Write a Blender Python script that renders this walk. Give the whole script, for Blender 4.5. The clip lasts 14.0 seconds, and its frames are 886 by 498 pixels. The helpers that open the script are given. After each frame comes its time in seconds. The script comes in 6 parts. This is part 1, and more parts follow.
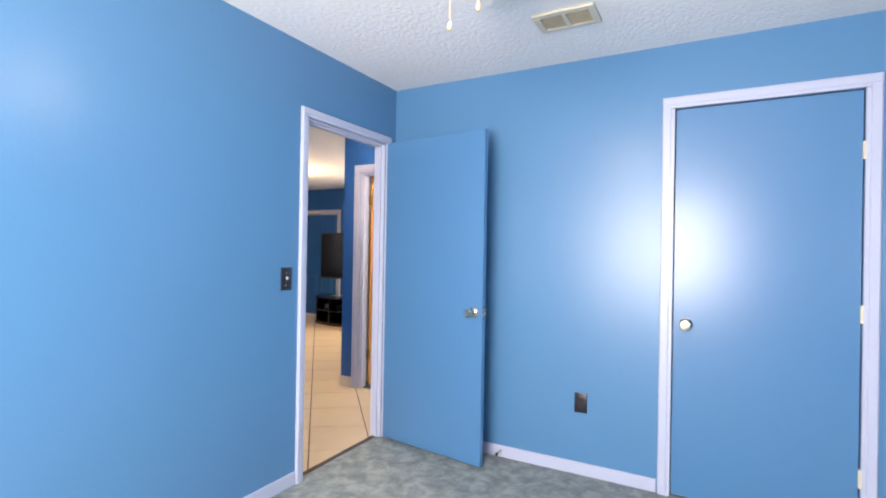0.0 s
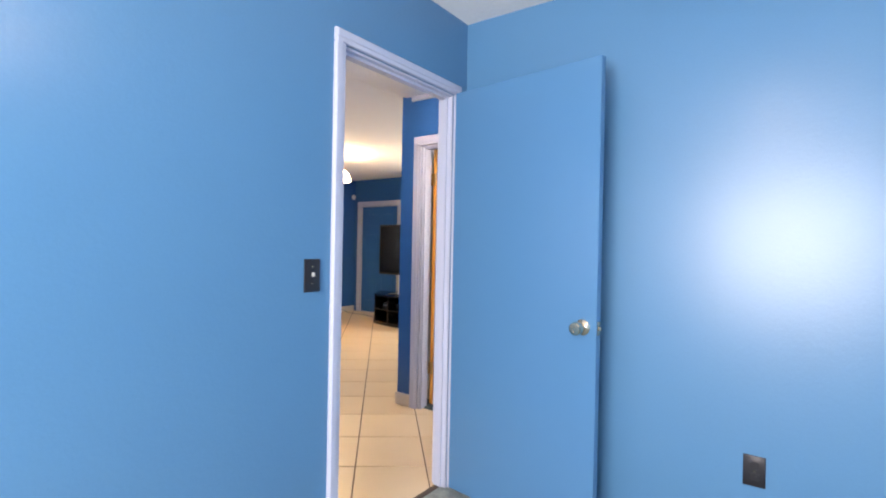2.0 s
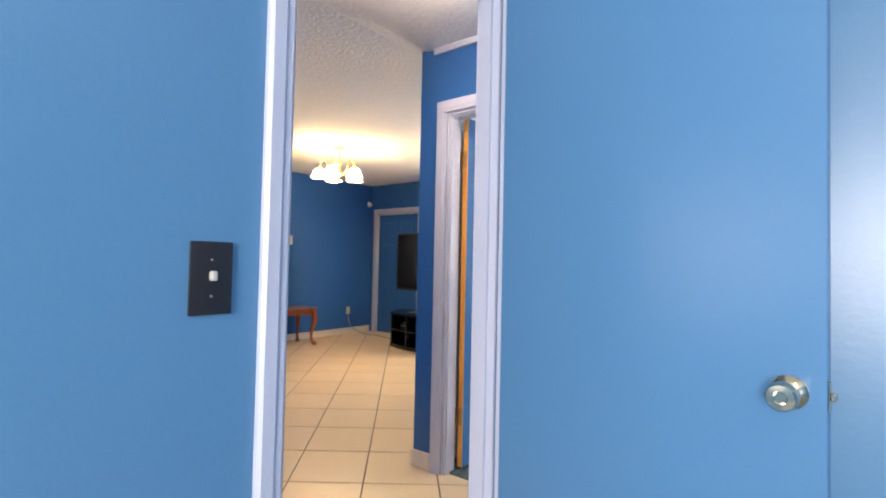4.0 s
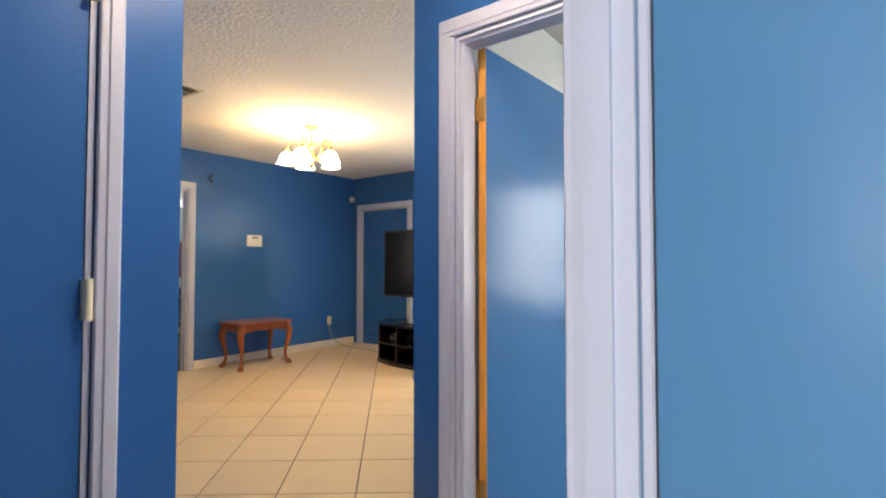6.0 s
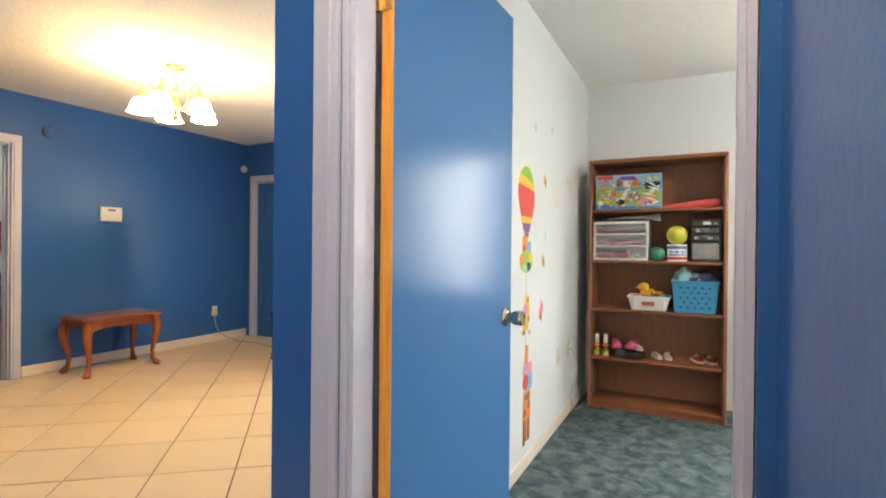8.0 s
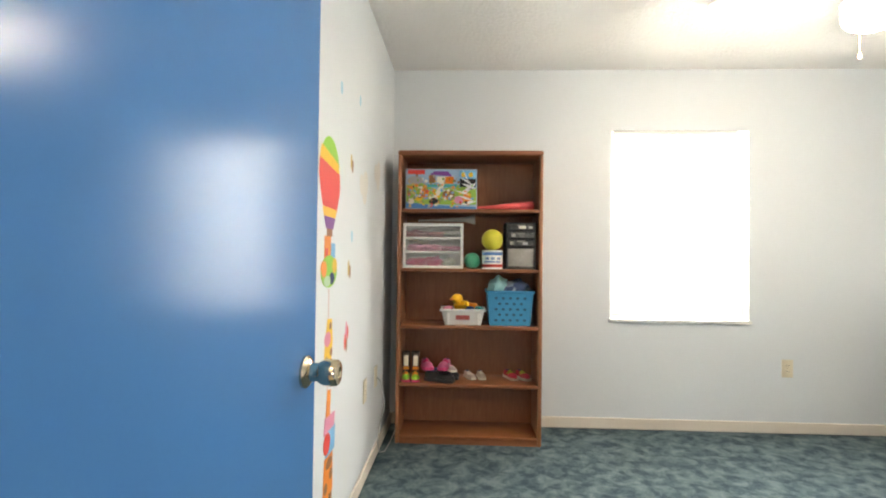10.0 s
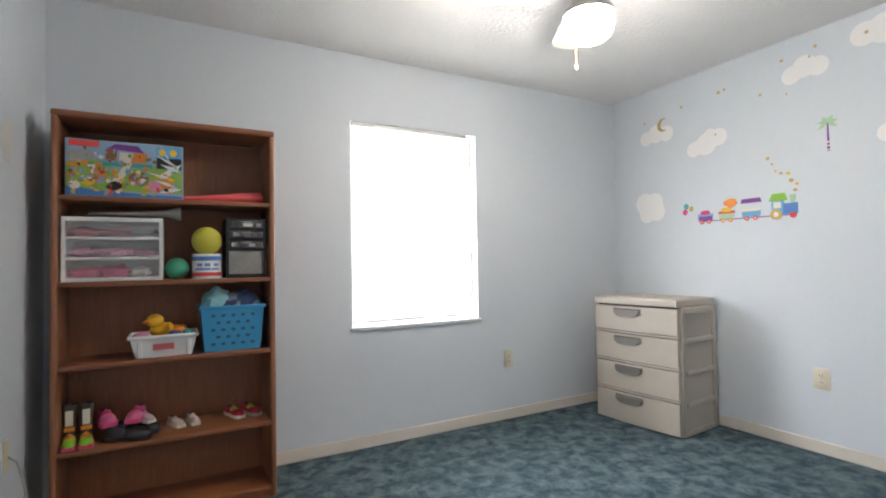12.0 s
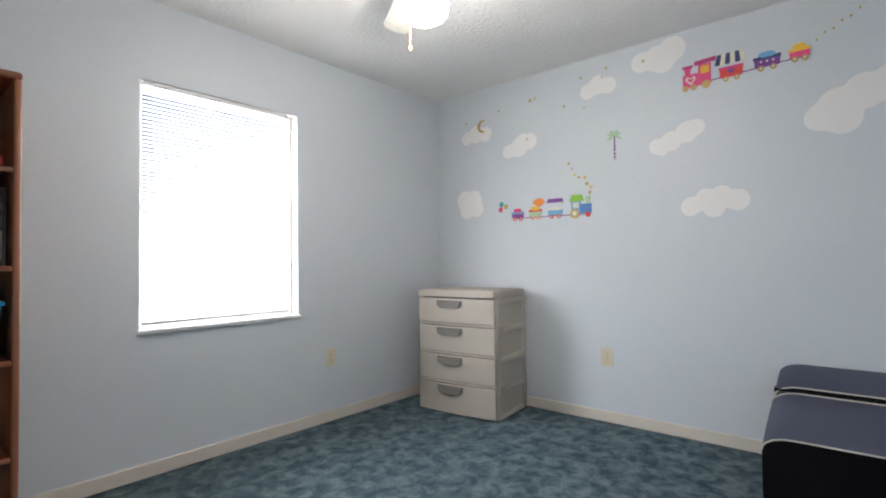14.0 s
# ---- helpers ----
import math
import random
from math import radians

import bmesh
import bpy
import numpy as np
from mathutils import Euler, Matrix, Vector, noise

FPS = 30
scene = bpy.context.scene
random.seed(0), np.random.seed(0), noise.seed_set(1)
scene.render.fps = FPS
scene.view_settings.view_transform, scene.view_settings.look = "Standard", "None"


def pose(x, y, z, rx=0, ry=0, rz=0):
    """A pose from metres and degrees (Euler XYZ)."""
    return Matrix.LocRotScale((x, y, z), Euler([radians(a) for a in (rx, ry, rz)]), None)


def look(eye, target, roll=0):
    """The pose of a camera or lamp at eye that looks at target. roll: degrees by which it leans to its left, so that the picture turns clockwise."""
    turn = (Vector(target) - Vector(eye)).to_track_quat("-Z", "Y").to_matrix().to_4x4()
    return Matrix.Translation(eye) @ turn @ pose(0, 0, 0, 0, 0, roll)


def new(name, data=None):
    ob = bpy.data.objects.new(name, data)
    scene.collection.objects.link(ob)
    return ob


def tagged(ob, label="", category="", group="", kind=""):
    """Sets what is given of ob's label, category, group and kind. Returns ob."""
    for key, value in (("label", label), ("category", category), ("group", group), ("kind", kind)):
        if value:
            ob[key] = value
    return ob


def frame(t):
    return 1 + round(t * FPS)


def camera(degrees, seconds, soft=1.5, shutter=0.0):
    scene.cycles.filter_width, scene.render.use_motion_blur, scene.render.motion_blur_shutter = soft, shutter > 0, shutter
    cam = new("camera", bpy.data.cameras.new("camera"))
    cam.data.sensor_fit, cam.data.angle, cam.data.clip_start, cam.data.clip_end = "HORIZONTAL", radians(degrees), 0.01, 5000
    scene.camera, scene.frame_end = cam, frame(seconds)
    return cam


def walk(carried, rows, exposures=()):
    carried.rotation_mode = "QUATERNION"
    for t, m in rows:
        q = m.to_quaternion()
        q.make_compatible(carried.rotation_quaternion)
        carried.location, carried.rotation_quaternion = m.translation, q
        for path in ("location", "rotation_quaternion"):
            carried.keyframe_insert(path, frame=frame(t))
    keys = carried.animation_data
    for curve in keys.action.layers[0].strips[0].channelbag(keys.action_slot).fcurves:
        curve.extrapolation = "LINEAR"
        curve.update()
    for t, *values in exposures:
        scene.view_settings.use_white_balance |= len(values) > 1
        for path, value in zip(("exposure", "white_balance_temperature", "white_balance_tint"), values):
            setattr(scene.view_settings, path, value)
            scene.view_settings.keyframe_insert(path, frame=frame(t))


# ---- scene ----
cam = camera(83.9, 14.0, soft=2.0)
PATH = [
    (0, (1.999, -2.939, 1.303), (1.044, -1.182, 1.308), 1.0),
    (0.5, (1.915, -2.807, 1.283), (0.914, -1.075, 1.284), 1.0),
    (1, (1.811, -2.627, 1.289), (0.742, -0.937, 1.273), 0.9),
    (1.5, (1.636, -2.412, 1.274), (0.512, -0.758, 1.256), 1.0),
    (2, (1.459, -2.216, 1.254), (0.291, -0.593, 1.241), 1.1),
    (2.5, (1.312, -1.998, 1.216), (0.095, -0.411, 1.22), 1.3),
    (3, (1.164, -1.803, 1.19), (-0.078, -0.236, 1.214), 1.4),
    (3.2, (1.104, -1.726, 1.182), (-0.147, -0.166, 1.217), 1.3),
    (5.3, (0.355, -0.971, 1.164), (-0.857, 0.618, 1.246), 0.5),
    (5.5, (0.304, -0.906, 1.169), (-0.906, 0.685, 1.245), 0.3),
    (6, (0.169, -0.741, 1.164), (-1.031, 0.857, 1.227), 0),
    (6.5, (0.035, -0.525, 1.179), (-1.154, 1.082, 1.216), 0),
    (7, (-0.066, -0.371, 1.174), (-1.195, 1.280, 1.19), 0),
    (7.2, (-0.096, -0.331, 1.165), (-1.185, 1.346, 1.174), 0.1),
    (9.3, (-0.396, 0.354, 1.149), (-0.84, 2.304, 1.157), 0.8),
    (9.5, (-0.444, 0.429, 1.147), (-0.781, 2.4, 1.162), 0.8),
    (10, (-0.482, 0.575, 1.141), (-0.567, 2.573, 1.176), 0.7),
    (10.5, (-0.485, 0.701, 1.137), (-0.289, 2.691, 1.187), 0.3),
    (11, (-0.474, 0.85, 1.138), (0.009, 2.79, 1.193), -0.4),
    (11.5, (-0.457, 0.962, 1.138), (0.28, 2.82, 1.195), -0.7),
    (12, (-0.445, 1.041, 1.128), (0.514, 2.795, 1.185), -1.0),
    (12.5, (-0.44, 1.096, 1.115), (0.713, 2.73, 1.171), -1.3),
    (13, (-0.416, 1.148, 1.097), (0.9, 2.653, 1.15), -1.3),
    (13.5, (-0.388, 1.181, 1.08), (1.05, 2.569, 1.131), -1.0),
    (14, (-0.381, 1.197, 1.071), (1.141, 2.494, 1.121), -0.7),
]
EXPOSURES = [(0, 0.33, 6750, 19), (3, 0.32, 6750, 18), (5.5, 0.16, 6900, 13), (7, 0.31, 7100, 10), (9.5, 0.42, 7400, 13), (10, 0.34, 7400, 13), (11, 0.08, 7000, 14), (12, -0.35, 6450, 16), (13, -0.52, 6300, 17), (14, -0.62, 6300, 16)]
walk(cam, [(t, look(eye, target, roll)) for t, eye, target, roll in PATH], EXPOSURES)

# ---------------------------------------------------------------- light
world = bpy.data.worlds.new("sky")
scene.world = world
world.use_nodes = True
wn = world.node_tree.nodes
sky = wn.new("ShaderNodeTexSky")
sky.sky_type, sky.sun_disc = "NISHITA", False
sky.sun_elevation, sky.sun_rotation = radians(48), radians(150)
wn["Background"].inputs["Strength"].default_value = 0.1
world.node_tree.links.new(sky.outputs[0], wn["Background"].inputs["Color"])
sun = new("sun", bpy.data.lights.new("sun", "SUN"))
sun.data.energy, sun.data.angle, sun.data.color = 2.5, radians(0.6), (1.0, 0.95, 0.88)
sun.matrix_world = look((2, -9, 12), (1.5, -4.3, 2.2))


def window_lamp(name, eye, target, w, h, watts, colour=(0.92, 0.97, 1.0)):
    """Daylight that comes in through a window's opening."""
    d = bpy.data.lights.new(name, "AREA")
    d.shape, d.size, d.size_y, d.energy, d.color = "RECTANGLE", w, h, watts, colour
    ob = new(name, d)
    ob.matrix_world = look(eye, target)
    return ob


window_lamp("daylight_blue_room", (1.42, -4.36, 1.38), (1.42, 0, 1.38), 1.35, 1.28, 165, (1.0, 0.97, 0.92))
window_lamp("daylight_nursery", (0.965, 4.035, 1.38), (0.965, 0, 1.38), 0.82, 1.22, 80, (0.93, 0.985, 1.0))
window_lamp("daylight_living_room", (-1.8, 4.44, 1.38), (-1.8, 0, 1.2), 1.0, 1.15, 60, (1.0, 0.97, 0.92))
# lamp added to brighten the far bedroom, at a window that is never seen
window_lamp("added_bedroom_light", (-7.3, -0.66, 1.4), (-7.3, 3, 1.4), 1.2, 1.2, 85)


# ---------------------------------------------------------------- materials
def socket(node, *names):
    for n in names:
        if n in node.inputs:
            return node.inputs[n]


def material(name, colour, rough=0.5, metal=0.0, vary=0.06, scale=6.0, grain=120.0, bump=0.0, bump_scale=60.0,
             second=None, blend=(0.15, 0.85), emit=0.0, spec=None, coat=0.0, transmission=0.0, per_object=0.0, alpha=1.0):
    """Plain surface: base colour varied at two scales, with fine relief."""
    m = bpy.data.materials.new(name)
    m.use_nodes = True
    n, l = m.node_tree.nodes, m.node_tree.links
    b = n["Principled BSDF"]
    b.inputs["Roughness"].default_value, b.inputs["Metallic"].default_value = rough, metal
    if spec is not None:
        b.inputs["Specular IOR Level"].default_value = spec
    b.inputs["Coat Weight"].default_value = coat
    b.inputs["Coat Roughness"].default_value = 0.15
    b.inputs["Transmission Weight"].default_value = transmission
    b.inputs["Alpha"].default_value = alpha
    co = n.new("ShaderNodeTexCoord")
    big, small = n.new("ShaderNodeTexNoise"), n.new("ShaderNodeTexNoise")
    big.inputs["Scale"].default_value, big.inputs["Detail"].default_value = scale, 4
    small.inputs["Scale"].default_value, small.inputs["Detail"].default_value = grain, 3
    for t in (big, small):
        l.new(co.outputs["Object"], t.inputs["Vector"])
    mix = n.new("ShaderNodeMix")
    mix.data_type = "RGBA"
    ramp = n.new("ShaderNodeMapRange")
    ramp.inputs["From Min"].default_value, ramp.inputs["From Max"].default_value = blend
    l.new(big.outputs["Fac"], ramp.inputs["Value"])
    l.new(ramp.outputs[0], mix.inputs["Factor"])
    c = Vector(colour)
    other = Vector(second) if second else c * (1 - 1.2 * vary)
    mix.inputs["A"].default_value, mix.inputs["B"].default_value = (*c, 1), (*other, 1)
    if not second:
        ramp.interpolation_type = "SMOOTHERSTEP"
        big.inputs["Detail"].default_value = 1
        ramp.inputs["From Min"].default_value, ramp.inputs["From Max"].default_value = 0, 1
    hsv = n.new("ShaderNodeHueSaturation")
    fine = n.new("ShaderNodeMapRange")
    fine.inputs["To Min"].default_value, fine.inputs["To Max"].default_value = 1 - vary * 1.5, 1 + vary * 1.5
    l.new(small.outputs["Fac"], fine.inputs["Value"])
    value = fine.outputs[0]
    if per_object:
        info = n.new("ShaderNodeObjectInfo")
        rnd = n.new("ShaderNodeMapRange")
        rnd.inputs["To Min"].default_value, rnd.inputs["To Max"].default_value = 1 - per_object, 1 + per_object
        l.new(info.outputs["Random"], rnd.inputs["Value"])
        mul = n.new("ShaderNodeMath")
        mul.operation = "MULTIPLY"
        l.new(value, mul.inputs[0])
        l.new(rnd.outputs[0], mul.inputs[1])
        value = mul.outputs[0]
    l.new(value, hsv.inputs["Value"])
    l.new(mix.outputs["Result"], hsv.inputs["Color"])
    l.new(hsv.outputs[0], b.inputs["Base Color"])
    if bump >= 0.1:
        rr = n.new("ShaderNodeMapRange")
        rr.inputs["To Min"].default_value, rr.inputs["To Max"].default_value = max(0.02, rough - 0.04), min(1, rough + 0.04)
        l.new(small.outputs["Fac"], rr.inputs["Value"])
        l.new(rr.outputs[0], b.inputs["Roughness"])
    if bump:
        t = n.new("ShaderNodeTexNoise")
        t.inputs["Scale"].default_value, t.inputs["Detail"].default_value = bump_scale, 4
        l.new(co.outputs["Object"], t.inputs["Vector"])
        bp = n.new("ShaderNodeBump")
        bp.inputs["Strength"].default_value, bp.inputs["Distance"].default_value = bump, 0.01
        l.new(t.outputs["Fac"], bp.inputs["Height"])
        l.new(bp.outputs[0], b.inputs["Normal"])
    if emit:
        b.inputs["Emission Color"].default_value, b.inputs["Emission Strength"].default_value = (*colour, 1), emit
    return m


def wood(name, dark, light, rough=0.4, stretch=(1.2, 14, 14), vary=0.05, coat=0.0):
    """Grained wood; stretch is finer across the grain."""
    m = material(name, light, rough, vary=vary, coat=coat)
    n, l = m.node_tree.nodes, m.node_tree.links
    co = n.new("ShaderNodeTexCoord")
    mp = n.new("ShaderNodeMapping")
    mp.inputs["Scale"].default_value = stretch
    l.new(co.outputs["Object"], mp.inputs["Vector"])
    t = n.new("ShaderNodeTexNoise")
    t.inputs["Scale"].default_value, t.inputs["Detail"].default_value, t.inputs["Distortion"].default_value = 5, 6, 0.8
    l.new(mp.outputs[0], t.inputs["Vector"])
    r = n.new("ShaderNodeValToRGB")
    r.color_ramp.elements[0].position, r.color_ramp.elements[1].position = 0.3, 0.7
    r.color_ramp.elements[0].color, r.color_ramp.elements[1].color = (*dark, 1), (*light, 1)
    l.new(t.outputs["Fac"], r.inputs["Fac"])
    hsv = next(k for k in n if k.bl_idname == "ShaderNodeHueSaturation")
    l.new(r.outputs[0], hsv.inputs["Color"])
    return m


def carpet(name, dark, mid, light):
    """Cut pile in mottled tones: soft blotches a hand wide, with fine tufts."""
    m = material(name, mid, 0.95, vary=0.12, grain=260, bump=0.9, bump_scale=220, spec=0.1)
    n, l = m.node_tree.nodes, m.node_tree.links
    co = n.new("ShaderNodeTexCoord")
    t = n.new("ShaderNodeTexNoise")
    t.inputs["Scale"].default_value, t.inputs["Detail"].default_value, t.inputs["Distortion"].default_value = 11, 7, 0.4
    t.inputs["Roughness"].default_value = 0.68
    l.new(co.outputs["Object"], t.inputs["Vector"])
    r = n.new("ShaderNodeValToRGB")
    r.color_ramp.elements[0].position, r.color_ramp.elements[1].position = 0.38, 0.62
    r.color_ramp.elements[0].color, r.color_ramp.elements[1].color = (*dark, 1), (*light, 1)
    e = r.color_ramp.elements.new(0.5)
    e.color = (*mid, 1)
    l.new(t.outputs["Fac"], r.inputs["Fac"])
    hsv = next(k for k in n if k.bl_idname == "ShaderNodeHueSaturation")
    l.new(r.outputs[0], hsv.inputs["Color"])
    return m


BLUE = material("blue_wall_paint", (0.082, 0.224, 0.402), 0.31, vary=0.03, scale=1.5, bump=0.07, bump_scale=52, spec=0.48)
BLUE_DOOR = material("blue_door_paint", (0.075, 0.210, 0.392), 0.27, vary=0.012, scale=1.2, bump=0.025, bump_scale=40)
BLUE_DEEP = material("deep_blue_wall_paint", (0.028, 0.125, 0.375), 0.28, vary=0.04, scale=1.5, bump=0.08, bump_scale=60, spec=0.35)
NURSERY_BLUE = material("nursery_door_paint", (0.052, 0.18, 0.42), 0.2, vary=0.012, scale=1.2, bump=0.025, bump_scale=40, spec=0.11)
TRIM = material("lilac_white_trim_paint", (0.53, 0.56, 0.70), 0.35, vary=0.03, scale=3, bump=0.03)
TRIM_WHITE = material("white_trim_paint", (0.47, 0.51, 0.635), 0.35, vary=0.03, scale=3, bump=0.03)
CREAM = material("cream_baseboard_paint", (0.72, 0.66, 0.58), 0.4, vary=0.03, scale=4)
SKYWALL = material("pale_blue_wall_paint", (0.655, 0.70, 0.735), 0.5, vary=0.02, scale=1.5, bump=0.06, bump_scale=90)
POPCORN = material("textured_white_ceiling", (0.88, 0.87, 0.85), 0.9, vary=0.015, scale=8, bump=0.6, bump_scale=46)
BEDWALL = material("pale_green_wall_paint", (0.62, 0.68, 0.62), 0.5, vary=0.02, scale=1.5)
CARPET_GREY = carpet("grey_green_carpet", (0.22, 0.26, 0.255), (0.30, 0.34, 0.33), (0.40, 0.43, 0.41))
CARPET_TEAL = carpet("teal_carpet", (0.045, 0.073, 0.09), (0.088, 0.133, 0.152), (0.158, 0.208, 0.222))
CARPET_OLIVE = carpet("olive_carpet", (0.06, 0.06, 0.036), (0.082, 0.08, 0.05), (0.11, 0.105, 0.07))
GROUT = material("brown_grout", (0.15, 0.10, 0.07), 0.9, vary=0.1)
TILE = material("beige_ceramic_tile", (0.70, 0.565, 0.38), 0.3, vary=0.025, scale=3, second=(0.66, 0.52, 0.335), blend=(0.2, 0.8), per_object=0.04)
EXTERIOR = material("exterior_stucco", (0.6, 0.58, 0.54), 0.9, vary=0.05)
CHROME = material("polished_nickel", (0.66, 0.58, 0.43), 0.16, 1.0, vary=0.02)
BRASS = material("antique_brass", (0.55, 0.36, 0.14), 0.3, 1.0, vary=0.06)
BLACK = material("black_plastic", (0.012, 0.012, 0.014), 0.35, vary=0.05)
GREYPLATE = material("pale_grey_plastic", (0.42, 0.42, 0.40), 0.4, vary=0.03)
DARKPLATE = material("dark_bronze_plate", (0.025, 0.025, 0.03), 0.35, 0.3, vary=0.05)
RAWWOOD = wood("bare_pine", (0.70, 0.27, 0.03), (0.86, 0.44, 0.10), 0.5, (14, 14, 1.0))
SHELFWOOD = wood("walnut_laminate", (0.20, 0.072, 0.030), (0.27, 0.10, 0.043), 0.42, (2.0, 14, 14))
SHELFSIDE = wood("walnut_laminate_upright", (0.25, 0.10, 0.047), (0.32, 0.132, 0.064), 0.42, (14, 14, 1.5))
CHERRY = wood("cherry_wood", (0.24, 0.058, 0.012), (0.34, 0.092, 0.02), 0.28, (12, 1.5, 12), coat=0.3)
WHITEPL = material("white_plastic", (0.80, 0.80, 0.78), 0.35, vary=0.02)
IVORY = material("ivory_plastic", (0.70, 0.64, 0.50), 0.4, vary=0.02)


# ---------------------------------------------------------------- mesh helpers
def mesh_from(bm, name, mats, smooth=False):
    me = bpy.data.meshes.new(name)
    bmesh.ops.recalc_face_normals(bm, faces=bm.faces)
    bm.to_mesh(me)
    bm.free()
    for m in mats if isinstance(mats, (list, tuple)) else [mats]:
        me.materials.append(m)
    if smooth:
        me.polygons.foreach_set("use_smooth", [True] * len(me.polygons))
        me.set_sharp_from_angle(angle=radians(40))
    return me


def part(name, bm, mat, parent=None, label="", smooth=True):
    """One mesh object, under a thing or a part."""
    ob = new(name, mesh_from(bm, name, mat, smooth))
    if parent:
        ob.parent = parent
    if label:
        tagged(ob, label)
    return ob


def thing(name, m, label, category, group=""):
    ob = new(name)
    ob.empty_display_size = 0.1
    ob.matrix_world = m
    return tagged(ob, label, category, group)


def box(bm, x0, x1, y0, y1, z0, z1, bevel=0.0, seg=2, m=None):
    """Adds a box, with rounded edges where bevel is given."""
    r = bmesh.ops.create_cube(bm, size=1)
    t = Matrix.Translation(((x0 + x1) / 2, (y0 + y1) / 2, (z0 + z1) / 2)) @ Matrix.Diagonal((x1 - x0, y1 - y0, z1 - z0, 1))
    bmesh.ops.transform(bm, matrix=t, verts=r["verts"])
    vs = r["verts"]
    if bevel:
        es = list({e for v in vs for e in v.link_edges})
        g = bmesh.ops.bevel(bm, geom=es, offset=bevel, segments=seg, affect="EDGES", profile=0.5)
        vs = list({v for f in g["faces"] for v in f.verts} | {v for v in vs if v.is_valid})
    if m is not None:
        bmesh.ops.transform(bm, matrix=m, verts=vs)
    return vs


def boxm(*a, **k):
    bm = bmesh.new()
    box(bm, *a, **k)
    return bm


def lathe(bm, profile, m=Matrix.Identity(4), seg=24, caps=True):
    """Turns (radius, height) pairs round z."""
    rings = []
    for r, z in profile:
        rings.append([bm.verts.new(m @ Vector((r * math.cos(2 * math.pi * i / seg), r * math.sin(2 * math.pi * i / seg), z))) for i in range(seg)])
    for a, b in zip(rings, rings[1:]):
        for i in range(seg):
            bm.faces.new((a[i], a[(i + 1) % seg], b[(i + 1) % seg], b[i]))
    if caps:
        for r in (rings[0], rings[-1]):
            try:
                bm.faces.new(r)
            except ValueError:
                pass
    return bm


def tube(bm, pts, radii, seg=10, caps=True):
    """A round bar through points, with a radius at each or one for all."""
    pts = [Vector(p) for p in pts]
    if not isinstance(radii, (list, tuple)):
        radii = [radii] * len(pts)
    rings, side = [], None
    for i, p in enumerate(pts):
        d = (pts[min(i + 1, len(pts) - 1)] - pts[max(i - 1, 0)]).normalized()
        if side is None:
            side = d.orthogonal().normalized()
        side = (side - d * side.dot(d)).normalized()
        up = d.cross(side)
        rings.append([bm.verts.new(p + (side * math.cos(2 * math.pi * k / seg) + up * math.sin(2 * math.pi * k / seg)) * radii[i]) for k in range(seg)])
    for a, b in zip(rings, rings[1:]):
        for k in range(seg):
            bm.faces.new((a[k], a[(k + 1) % seg], b[(k + 1) % seg], b[k]))
    if caps:
        bm.faces.new(rings[0])
        bm.faces.new(rings[-1])
    return bm


def blob(bm, centre, size, seg=16, rings=10, m=None, power=1.0, wobble=0.0):
    """An ellipsoid, squared off by power below 1, uneven by wobble."""
    r = bmesh.ops.create_uvsphere(bm, u_segments=seg, v_segments=rings, radius=1)
    for v in r["verts"]:
        c = Vector([math.copysign(abs(q) ** power, q) for q in v.co])
        if wobble:
            c *= 1 + wobble * noise.noise(c * 2.3 + Vector(centre) * 7)
        v.co = Vector(centre) + Vector((c.x * size[0], c.y * size[1], c.z * size[2]))
        if m is not None:
            v.co = m @ v.co
    return bm


def plate(bm, outline, z0, z1, m=Matrix.Identity(4)):
    """A flat shape with thickness, from an outline of (x, y)."""
    lo = [bm.verts.new(m @ Vector((x, y, z0))) for x, y in outline]
    hi = [bm.verts.new(m @ Vector((x, y, z1))) for x, y in outline]
    bm.faces.new(lo[::-1])
    bm.faces.new(hi)
    for i in range(len(lo)):
        j = (i + 1) % len(lo)
        bm.faces.new((lo[i], lo[j], hi[j], hi[i]))
    return bm


# ---------------------------------------------------------------- setting
H = 2.44


def wall(name, axis, a, b, s0, s1, mat_lo, mat_hi, openings=(), z0=0.0, z1=H, label=""):
    """A wall between planes a < b of an axis, from s0 to s1 along the other; openings are (from, to, sill, head)."""
    bm = bmesh.new()
    cuts = sorted({s0, s1, *[o[0] for o in openings], *[o[1] for o in openings]})

    def add(p, q, lo, hi):
        if axis == "x":
            box(bm, a, b, p, q, lo, hi)
        else:
            box(bm, p, q, a, b, lo, hi)
    for p, q in zip(cuts, cuts[1:]):
        o = [k for k in openings if k[0] <= p and k[1] >= q]
        if o:
            if o[0][2] > z0:
                add(p, q, z0, o[0][2])
            if o[0][3] < z1:
                add(p, q, o[0][3], z1)
        else:
            add(p, q, z0, z1)
    bmesh.ops.remove_doubles(bm, verts=bm.verts, dist=1e-5)
    seen = {}
    for f in bm.faces:
        seen.setdefault(tuple(round(c, 4) for c in f.calc_center_median()), []).append(f)
    bmesh.ops.delete(bm, geom=[f for fs in seen.values() if len(fs) > 1 for f in fs], context="FACES_ONLY")
    bmesh.ops.recalc_face_normals(bm, faces=bm.faces)
    i = 0 if axis == "x" else 1
    for f in bm.faces:
        f.material_index = 0 if f.calc_center_median()[i] < (a + b) / 2 else 1
    ob = part(name, bm, [mat_lo, mat_hi], smooth=False)
    return tagged(ob, label or "painted plaster wall", "wall", kind="structure")


